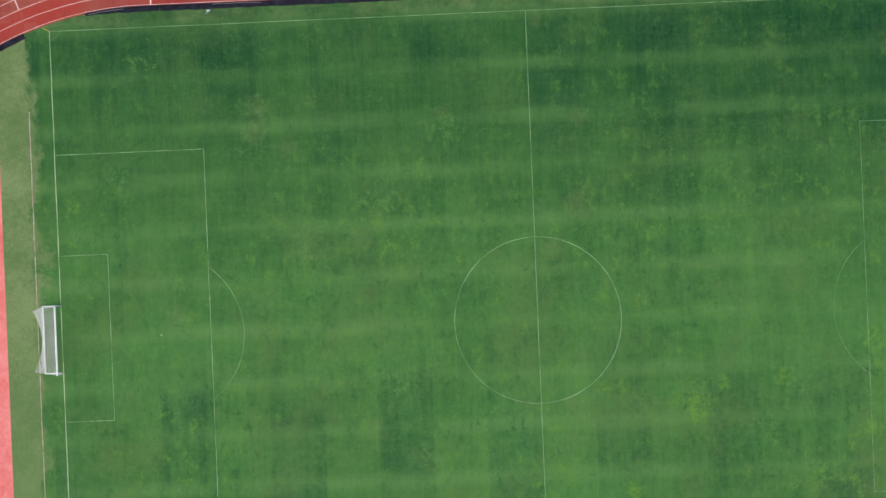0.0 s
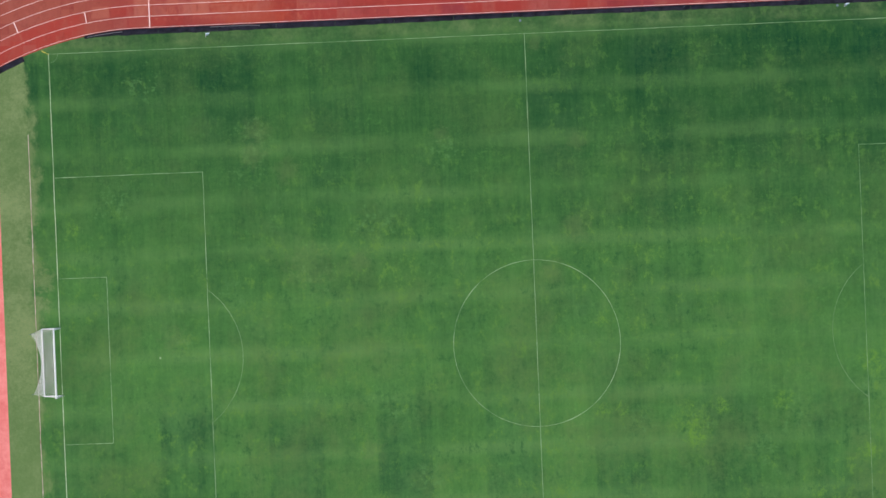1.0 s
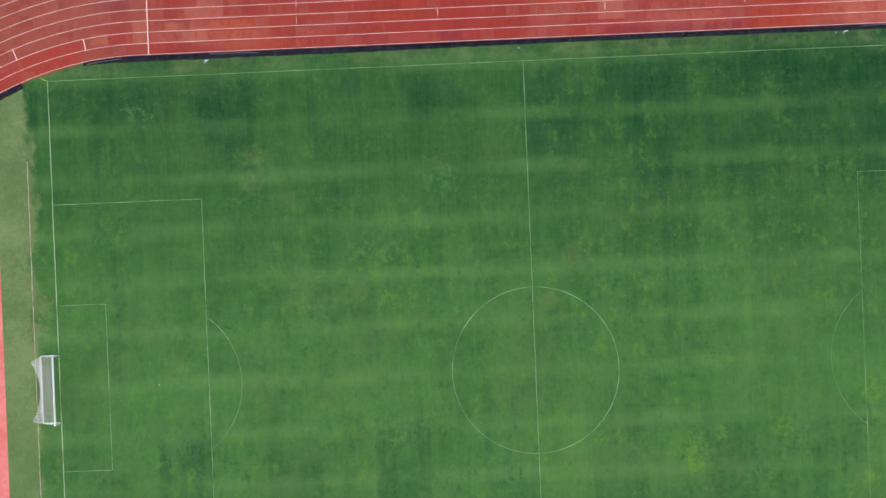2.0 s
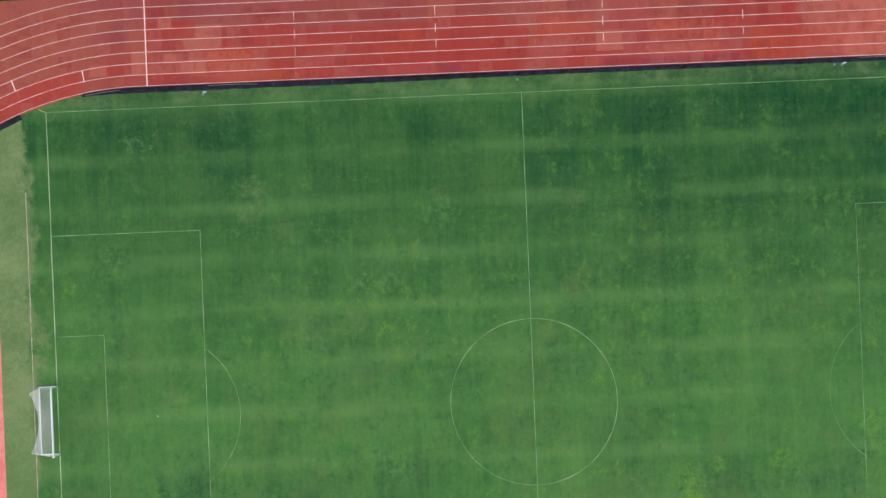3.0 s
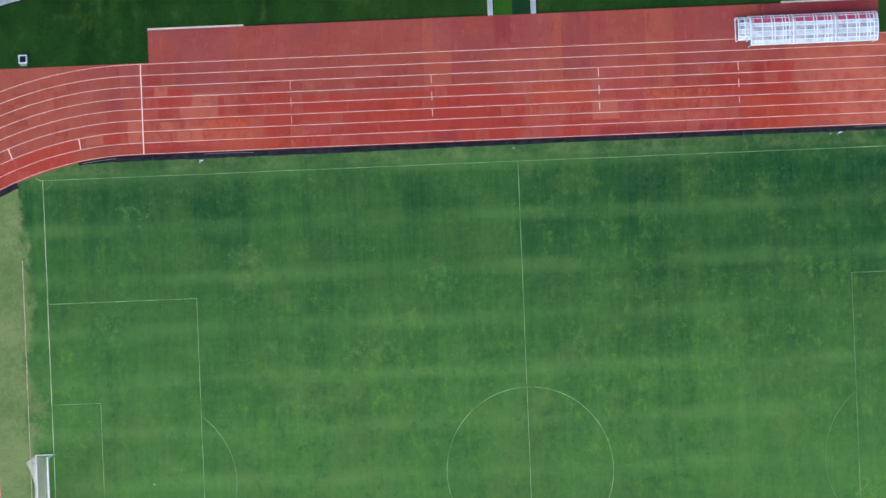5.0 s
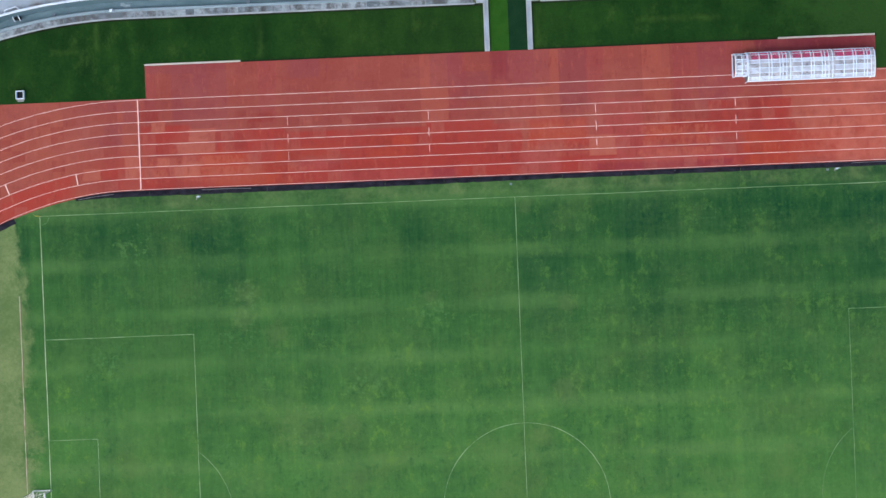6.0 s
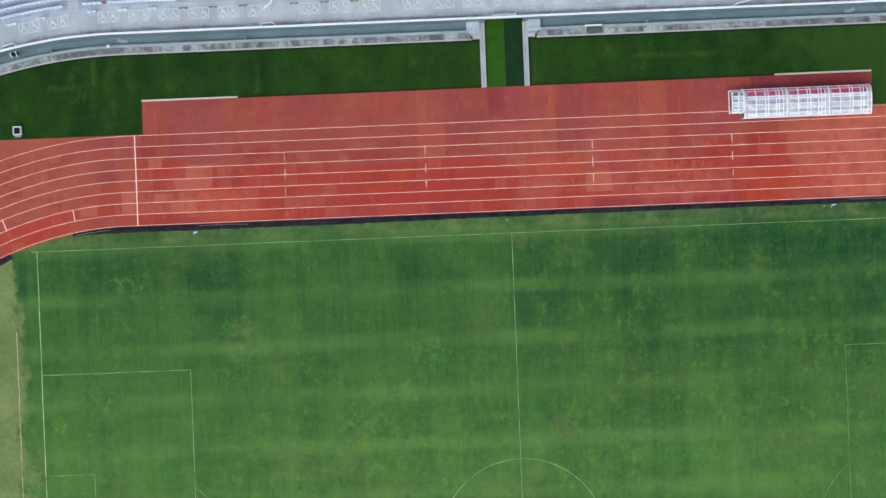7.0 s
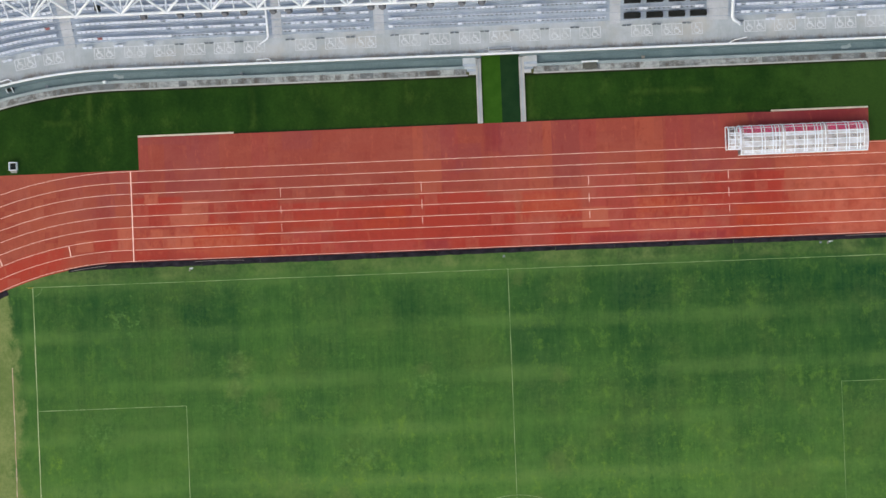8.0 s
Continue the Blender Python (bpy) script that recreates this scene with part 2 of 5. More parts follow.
    colour = g.mix(g.do("MULTIPLY", side, g.step(g.noise(0.35, detail=6.0, rough=0.7, shift=140.0), 0.38, 0.7, 0.1, 0.5)), colour, pale)
    g.bump(grain, 0.5, 0.05)
    return g.done(colour)


def make_lawn():
    g = Net("dark_lawn", 0.95)
    g.bsdf.inputs["Specular IOR Level"].default_value = 0.12
    mid = g.noise(0.25, detail=5.0, rough=0.65, shift=13.0)
    streak = g.noise(0.6, (1.0, 0.25, 1), detail=4.0, shift=6.0)
    grain = g.noise(3.5, detail=5.0, rough=0.7)
    f = g.do("ADD", g.do("MULTIPLY", mid, 0.45), g.do("ADD", g.do("MULTIPLY", streak, 0.3), g.do("MULTIPLY", grain, 0.25)))
    g.bump(grain, 0.5, 0.05)
    colour = g.mix(g.step(f, 0.34, 0.68), (0.0045, 0.030, 0.006), (0.017, 0.066, 0.0115))
    scuff = g.step(g.noise(0.5, (1.0, 0.6, 1), detail=6.0, rough=0.75, shift=31.0), 0.52, 0.74, 0.0, 0.5)
    trail = g.rects([(-45.7, -45.1, 52.0, 55.5), (-50.5, -46.5, 51.8, 52.3), (-27.6, -27.0, 50.8, 55.5), (3.0, 3.5, 50.5, 55.0), (14.0, 23.0, 52.6, 53.1)], 0.35, 1.5, 1.2)
    colour = g.mix(g.do("MAXIMUM", scuff, g.do("MULTIPLY", trail, g.step(streak, 0.3, 0.6, 0.1, 0.5))), colour, (0.048, 0.108, 0.022))
    colour = g.mix(g.step(g.do("ADD", g.xyz()[0], g.do("MULTIPLY", g.do("SUBTRACT", mid, 0.5), 20.0)), 28.0, 38.0, 0.0, 0.75), colour, g.mix(grain, (0.016, 0.058, 0.014), (0.034, 0.098, 0.020)))
    # an olive, drier middle; bare soil where the lawn meets the rubber and the kerb
    x, y, _ = g.xyz()
    olive = g.step(g.do("ABSOLUTE", g.do("ADD", x, g.do("MULTIPLY_ADD", mid, 12.0, 2.0))), 20.0, 8.0, 0.0, 0.18)
    colour = g.mix(olive, colour, g.mix(grain, (0.016, 0.054, 0.009), (0.040, 0.086, 0.017)))
    curve = g.do("MINIMUM", g.do("ADD", x, 42.195), 0.0)
    r = g.do("SQRT", g.do("ADD", g.do("MULTIPLY", curve, curve), g.do("MULTIPLY", y, y)))
    kerb_soil = g.step(g.do("ADD", r, g.do("MULTIPLY", g.do("SUBTRACT", grain, 0.5), 0.4)), 55.06, 55.26, 0.0, 0.85)
    colour = g.mix(kerb_soil, colour, (0.013, 0.017, 0.011))
    soil = g.step(g.do("ADD", y, g.do("MULTIPLY", g.do("SUBTRACT", grain, 0.5), 0.5)), 50.42, 50.18, 0.0, 0.7)
    return g.done(g.mix(g.do("MULTIPLY", soil, g.do("MULTIPLY", g.do("GREATER_THAN", y, 50.0), g.do("LESS_THAN", g.do("ABSOLUTE", x), 40.2))), colour, (0.012, 0.016, 0.010)))


def make_ground():
    g = Net("outer_ground", 0.95)
    f = g.do("ADD", g.do("MULTIPLY", g.noise(0.02, detail=6.0), 0.6), g.do("MULTIPLY", g.noise(1.5, detail=4.0), 0.4))
    return g.done(g.mix(g.step(f, 0.35, 0.65), (0.05, 0.085, 0.03), (0.15, 0.16, 0.10)))


LANE0, LANE = 36.47, 1.24   # the inner line and the width of a lane


def lanes_of(*rows):
    """Patches (x0, x1, y0, y1) from rows of x0, x1 and the lanes between which they lie, counted from the inner edge."""
    return [(x0, x1, LANE0 + LANE * a, LANE0 + LANE * b) for x0, x1, a, b in rows]


def make_track():
    g = Net("running_track_rubber", 0.75)
    g.bsdf.inputs["Specular IOR Level"].default_value = 0.2
    x, y, _ = g.xyz()
    dull, worn, fresh = (0.296, 0.064, 0.052), (0.390, 0.118, 0.094), (0.350, 0.043, 0.034)
    soft = g.noise(0.085, (1.0, 1.8, 1), detail=3.0, shift=20.0)
    stain = g.noise(0.8, (1.3, 0.8, 1), detail=7.0, rough=0.75, shift=8.0)
    grain = g.noise(7.0, detail=3.0, rough=0.8)
    blot = g.noise(0.55, detail=6.0, rough=0.7, shift=240.0)
    wide = g.noise(0.13, (1.0, 1.3, 1), detail=4.0, rough=0.6, shift=300.0)
    # strips laid across the apron, each of its own batch, and squares laid lane by lane
    a = g.cells(3.05, 99.0, 0.25)
    b = g.cells(1.9, 99.0, 0.6)
    c = g.cells(2.6, LANE, 0.61)
    e = g.cells(1.45, LANE, 0.13)
    d = g.cells(5.2, LANE * 2, 0.2)
    outer = g.step(y, 42.0, 44.6)
    base = g.mix(g.step(a, 0.5, 0.9, 0.0, 1.0), dull, (0.350, 0.084, 0.060))
    base = g.mix(g.do("MULTIPLY", outer, g.step(a, 0.32, 0.1, 0.0, 0.75)), base, (0.255, 0.055, 0.060))
    base = g.mix(g.do("MULTIPLY", outer, g.step(b, 0.6, 0.9, 0.0, 0.5)), base, (0.300, 0.052, 0.058))
    base = g.mix(g.step(blot, 0.54, 0.70, 0.0, 0.35), base, (0.400, 0.105, 0.070))
    base = g.mix(g.step(blot, 0.44, 0.30, 0.0, 0.35), base, (0.235, 0.045, 0.044))
    base = g.mix(g.do("MULTIPLY", g.do("GREATER_THAN", c, 0.8), 0.2), base, (0.23, 0.048, 0.050))
    # the newer, redder rubber of the inner lanes
    inner = g.do("ADD", g.step(y, 44.4, 38.0, 0.0, 0.5), g.do("ADD", g.do("MULTIPLY", soft, 0.7), g.do("ADD", g.do("MULTIPLY", d, 0.16), g.do("MULTIPLY", c, 0.10))))
    inner = g.do("MULTIPLY", g.step(g.do("ADD", inner, g.do("MULTIPLY", stain, 0.5)), 0.86, 1.36), g.step(x, -50.0, -42.0, 0.25, 0.8))
    colour = g.mix(g.do("MULTIPLY", inner, g.step(y, 45.0, 43.6)), base, (0.345, 0.050, 0.041))
    red = g.rects(lanes_of((-41.0, -35.5, 4.0, 5.6), (-41.0, -37.0, 3.0, 4.05), (-32.6, -25.0, 3.0, 5.0), (-34.2, -23.5, 2.0, 3.0), (-41.1, -37.4, 0.0, 1.0), (-34.3, -19.0, 0.0, 1.6),
                           (-25.0, -9.4, 2.4, 4.6), (-9.4, -2.1, 0.0, 5.0), (-2.1, 1.0, 0.0, 4.6), (1.8, 8.4, 2.4, 4.8), (0.7, 11.3, 0.0, 1.4), (-18.8, -9.4, 0.0, 2.4),
                           (17.4, 22.0, 2.2, 4.2), (21.6, 30.6, 2.6, 5.8), (25.3, 31.0, 0.0, 3.6), (14.5, 25.4, 0.0, 1.2), (31.0, 36.0, 0.8, 2.6), (-45.6, -42.9, 1.0, 2.0)), 0.16, 1.3, 0.22)
    colour = g.mix(g.do("MULTIPLY", red, g.step(g.do("ADD", g.do("MULTIPLY", stain, 0.5), g.do("MULTIPLY", soft, 0.5)), 0.34, 0.52, 0.45, 1.0)), colour, fresh)
    orange = g.rects(lanes_of((-34.2, -29.5, 1.0, 3.0), (-33.0, -24.6, 0.0, 2.0), (1.8, 8.0, 2.8, 4.6), (25.3, 31.2, 0.0, 3.0), (30.8, 40.0, 0.6, 3.4), (-26.0, -19.0, 2.0, 3.4), (14.6, 21.0, 2.6, 4.0), (-16.0, -11.0, 2.0, 4.0)), 0.4, 2.4, 0.7)
    colour = g.mix(g.do("MULTIPLY", orange, g.step(wide, 0.36, 0.6, 0.25, 0.85)), colour, (0.40, 0.058, 0.028))
    # rosy, dark and purple squares, mostly older rubber
    rose = g.rects(lanes_of((0.7, 5.0, 0.0, 2.0), (11.3, 16.8, 1.0, 2.4), (7.6, 12.0, 0.2, 1.2), (15.4, 24.0, 0.4, 1.6), (-23.6, -19.6, 1.2, 2.2), (-19.0, -10.2, 0.0, 0.9), (11.0, 25.0, 0.0, 0.8), (-12.4, -6.0, 0.0, 0.8), (9.4, 14.4, 1.6, 6.4)), 0.25, 1.8, 0.5)
    colour = g.mix(g.do("MULTIPLY", rose, g.step(stain, 0.34, 0.62, 0.25, 0.75)), colour, (0.385, 0.072, 0.068))
    dark = g.rects(lanes_of((-1.4, 0.65, 1.0, 2.0), (-18.4, -12.8, 5.0, 6.0), (-29.0, -26.4, 5.6, 6.4), (21.8, 25.0, 4.0, 5.6), (25.5, 28.4, 4.2, 6.2), (-41.0, -38.8, 6.0, 7.0), (35.6, 38.6, 2.8, 4.6), (-31.6, -29.6, 3.2, 4.8), (17.6, 21.2, 3.0, 4.2)), 0.2, 2.4, 0.8)
    colour = g.mix(g.do("MULTIPLY", dark, g.step(stain, 0.60, 0.40, 0.1, 0.75)), colour, (0.265, 0.027, 0.024))
    purple = g.rects([(-34.9, -33.4, 46.4, 50.15), (-24.3, -21.0, 48.1, 50.15), (-8.8, -5.3, 46.4, 50.15), (-5.3, -2.4, 44.8, 48.0), (-40.2, -33.6, 49.2, 50.15), (-0.5, 4.4, 46.0, 50.1), (27.4, 33.0, 48.2, 50.2),
                      (-45.0, -43.0, 41.4, 44.0), (-47.6, -44.8, 41.4, 42.5), (-42.9, -41.4, 43.8, 46.4), (-56.0, -42.4, 45.2, 46.4)], 0.12, 0.6, 0.4)
    colour = g.mix(g.do("MULTIPLY", purple, g.step(stain, 0.3, 0.65, 0.3, 0.55)), colour, (0.245, 0.056, 0.070))
    # darker crimson patches, strongest in the long one behind the shelters
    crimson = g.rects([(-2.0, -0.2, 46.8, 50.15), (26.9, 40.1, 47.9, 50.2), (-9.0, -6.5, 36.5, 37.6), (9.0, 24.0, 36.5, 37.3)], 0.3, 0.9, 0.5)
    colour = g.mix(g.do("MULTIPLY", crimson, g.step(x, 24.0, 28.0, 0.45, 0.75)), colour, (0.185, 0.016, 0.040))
    # paler squares and crumbs where the top coat has gone
    bare = g.rects(lanes_of((-35.6, -32.7, 4.05, 5.2), (-37.0, -32.8, 3.0, 4.05), (-39.2, -37.2, 1.9, 2.7), (-37.4, -34.5, 0.9, 2.2), (-42.9, -41.3, 1.0, 3.0), (-47.5, -45.6, 1.0, 2.0), (-39.8, -38.2, 5.0, 6.0), (8.4, 11.3, 1.4, 3.2)), 0.10, 0.7, 0.14)
    colour = g.mix(g.do("MULTIPLY", bare, g.step(stain, 0.32, 0.58, 0.65, 1.0)), colour, (0.440, 0.122, 0.086))
    crumb = g.noise(0.95, (1.7, 0.8, 1), detail=7.0, rough=0.78, shift=210.0)
    rows = g.do("LESS_THAN", g.do("FRACT", g.do("DIVIDE", g.do("SUBTRACT", y, LANE0), LANE)), 0.8)
    crumbs = g.rects(lanes_of((-40.8, -29.0, 0.6, 3.2), (0.9, 8.6, 1.6, 5.0), (31.0, 46.0, 0.4, 5.0), (-26.0, -22.0, 0.0, 2.0), (14.0, 22.0, 1.0, 4.2)), 0.5, 2.6, 0.6)
    crumb_on = g.do("MULTIPLY", g.do("MULTIPLY", crumbs, rows), g.step(g.do("ADD", g.do("MULTIPLY", crumb, 0.7), g.do("MULTIPLY", soft, 0.35)), 0.48, 0.62, 0.0, 0.65))
    colour = g.mix(crumb_on, colour, (0.470, 0.125, 0.080))
    bend = g.step(g.do("ADD", x, g.do("MULTIPLY", g.do("SUBTRACT", stain, 0.5), 5.0)), -42.5, -50.0)
    curve = g.do("ADD", x, 42.195)
    r = g.do("SQRT", g.do("ADD", g.do("MULTIPLY", curve, curve), g.do("MULTIPLY", y, y)))
    colour = g.mix(g.do("MULTIPLY", bend, g.step(stain, 0.3, 0.6, 0.35, 0.7)), colour, (0.365, 0.096, 0.063))
    hot = g.do("MULTIPLY", g.step(x, -47.8, -49.4), g.step(g.do("ADD", r, g.do("MULTIPLY", g.do("SUBTRACT", stain, 0.5), 2.2)), 39.2, 38.7))
    colour = g.mix(g.do("MULTIPLY", hot, g.step(stain, 0.36, 0.56, 0.5, 0.9)), colour, (0.385, 0.044, 0.032))
    # small squares of mending, and smudges drawn across the lanes
    within = g.step(y, 45.2, 44.0)
    ragged = g.step(stain, 0.36, 0.6, 0.2, 1.0)
    colour = g.mix(g.do("MULTIPLY", g.do("MULTIPLY", within, ragged), g.step(e, 0.84, 0.88, 0.0, 0.45)), colour, worn)
    colour = g.mix(g.do("MULTIPLY", g.do("MULTIPLY", within, ragged), g.step(e, 0.16, 0.12, 0.0, 0.5)), colour, (0.25, 0.030, 0.028))
    smudge = g.noise(1.0, (1.5, 0.38, 1), detail=5.0, rough=0.7, shift=360.0)
    colour = g.mix(g.step(smudge, 0.56, 0.70, 0.0, 0.38), colour, (0.47, 0.125, 0.085))
    colour = g.mix(g.step(smudge, 0.44, 0.30, 0.0, 0.40), colour, (0.225, 0.026, 0.024))
    # fading, dirt and sweeping
    colour = g.mix(g.step(wide, 0.48, 0.66, 0.0, 0.26), colour, worn)
    east = g.do("MULTIPLY", g.do("MULTIPLY", g.step(x, 29.0, 36.0), g.step(y, 46.6, 46.0)), g.step(blot, 0.35, 0.6, 0.15, 0.6))
    colour = g.mix(east, colour, (0.54, 0.150, 0.108))
    sweep_mark = g.noise(1.0, (1.1, 0.10, 1), detail=4.0, rough=0.65, shift=33.0)
    colour = g.mix(g.step(sweep_mark, 0.58, 0.74, 0.0, 0.14), colour, worn)
    dirt = g.step(g.noise(0.4, detail=7.0, rough=0.75, shift=77.0), 0.54, 0.70, 0.0, 0.32)
    colour = g.mix(dirt, colour, (0.20, 0.030, 0.024))
    fine = g.noise(2.6, detail=5.0, rough=0.75, shift=400.0)
    colour = g.mix(g.step(fine, 0.56, 0.74, 0.0, 0.35), colour, (0.46, 0.125, 0.088))
    colour = g.mix(g.step(fine, 0.44, 0.28, 0.0, 0.35), colour, (0.21, 0.028, 0.025))
    colour = g.mix(g.step(grain, 0.3, 0.75, 0.0, 0.12), colour, (0.12, 0.03, 0.02))
    g.bump(grain, 0.3, 0.01)
    return g.done(colour, g.step(soft, 0.3, 0.7, 0.66, 0.85))


def make_end_zone():
    g = Net("end_zone_rubber", 0.8)
    g.bsdf.inputs["Specular IOR Level"].default_value = 0.2
    f = g.do("ADD", g.do("MULTIPLY", g.noise(0.3, detail=5.0, rough=0.65), 0.6), g.do("MULTIPLY", g.noise(2.0, detail=5.0, rough=0.7, shift=6.0), 0.4))
    colour = g.mix(g.step(f, 0.34, 0.66), (0.72, 0.165, 0.155), (0.84, 0.285, 0.265))
    scuff = g.step(g.noise(0.5, (1.0, 0.5, 1), detail=6.0, rough=0.75, shift=41.0), 0.56, 0.70, 0.0, 0.6)
    return g.done(g.mix(scuff, colour, (0.66, 0.12, 0.12)))


def make_line_paint(name, paint, under, lo, hi):
    g = Net(name, 0.8)
    f = g.do("ADD", g.do("MULTIPLY", g.noise(0.3, detail=4.0), 0.5), g.do("MULTIPLY", g.noise(4.0, detail=5.0, rough=0.7, shift=4.0), 0.5))
    return g.done(g.mix(g.step(f, lo, hi), under, paint))


def make_glass(name, tint, alpha, rough=0.15):
    g = Net(name, rough)
    out = g.tree.nodes["Material Output"]
    clear = g.node("ShaderNodeBsdfTransparent")
    clear.inputs["Color"].default_value = (0.93, 0.95, 0.96, 1)
    mixer = g.node("ShaderNodeMixShader")
    g.put(mixer.inputs[0], g.step(g.noise(1.3, detail=4.0), 0.35, 0.7, alpha * 0.75, min(1.0, alpha * 1.3)))
    g.put(g.bsdf.inputs["Base Color"], tint)
    g.tree.links.new(clear.outputs[0], mixer.inputs[1])
    g.tree.links.new(g.bsdf.outputs[0], mixer.inputs[2])
    g.tree.links.new(mixer.outputs[0], out.inputs["Surface"])
    return g.mat


def make_stone():
    g = Net("ledge_stone", 0.85)
    rnd = g.node("ShaderNodeObjectInfo").outputs["Random"]
    stain = g.noise(1.1, (1.0, 2.0, 1), detail=6.0, rough=0.7)
    f = g.do("ADD", g.do("MULTIPLY", stain, 0.8), g.do("MULTIPLY", rnd, 0.25))
    colour = g.mix(g.step(f, 0.36, 0.74), (0.125, 0.165, 0.205), (0.365, 0.455, 0.53))
    dark = g.step(g.noise(0.5, (1, 0.5, 1), detail=6.0, rough=0.75, shift=12.0), 0.45, 0.60, 0.0, 0.85)
    colour = g.mix(dark, colour, (0.078, 0.084, 0.092))
    g.bump(stain, 0.4, 0.02)
    return g.done(colour)


def make_concrete():
    g = Net("stand_concrete", 0.85)
    a = g.noise(0.35, detail=5.0, rough=0.6)
    b = g.noise(2.6, (1.5, 0.5, 1), detail=5.0, rough=0.7, shift=9.0)
    f = g.do("ADD", g.do("MULTIPLY", a, 0.75), g.do("MULTIPLY", b, 0.25))
    colour = g.mix(g.step(f, 0.34, 0.66), (0.325, 0.428, 0.535), (0.445, 0.565, 0.70))
    colour = g.mix(g.step(g.noise(0.22, detail=5.0, shift=44.0), 0.5, 0.7, 0.0, 0.4), colour, (0.45, 0.475, 0.48))
    x, y, _ = g.xyz()
    bend = g.do("MINIMUM", g.do("ADD", x, 42.195), 0.0)
    r = g.do("SQRT", g.do("ADD", g.do("MULTIPLY", bend, bend), g.do("MULTIPLY", y, y)))
    grime = g.step(g.do("ADD", r, g.do("MULTIPLY", g.do("SUBTRACT", b, 0.5), 0.9)), 58.35, 57.55, 0.0, 0.75)
    grime = g.do("MULTIPLY", grime, g.step(g.noise(0.7, detail=6.0, rough=0.75, shift=66.0), 0.40, 0.62, 0.15, 1.0))
    grime = g.do("MULTIPLY", grime, g.do("GREATER_THAN", r, 57.5))
    colour = g.mix(grime, colour, (0.20, 0.155, 0.12))
    return g.done(colour)


def make_seat(name, a, b):
    g = Net(name, 0.45)
    rnd = g.node("ShaderNodeObjectInfo").outputs["Random"]
    return g.done(g.mix(g.do("MULTIPLY_ADD", rnd, 0.7, g.do("MULTIPLY", g.noise(0.8), 0.3)), a, b))


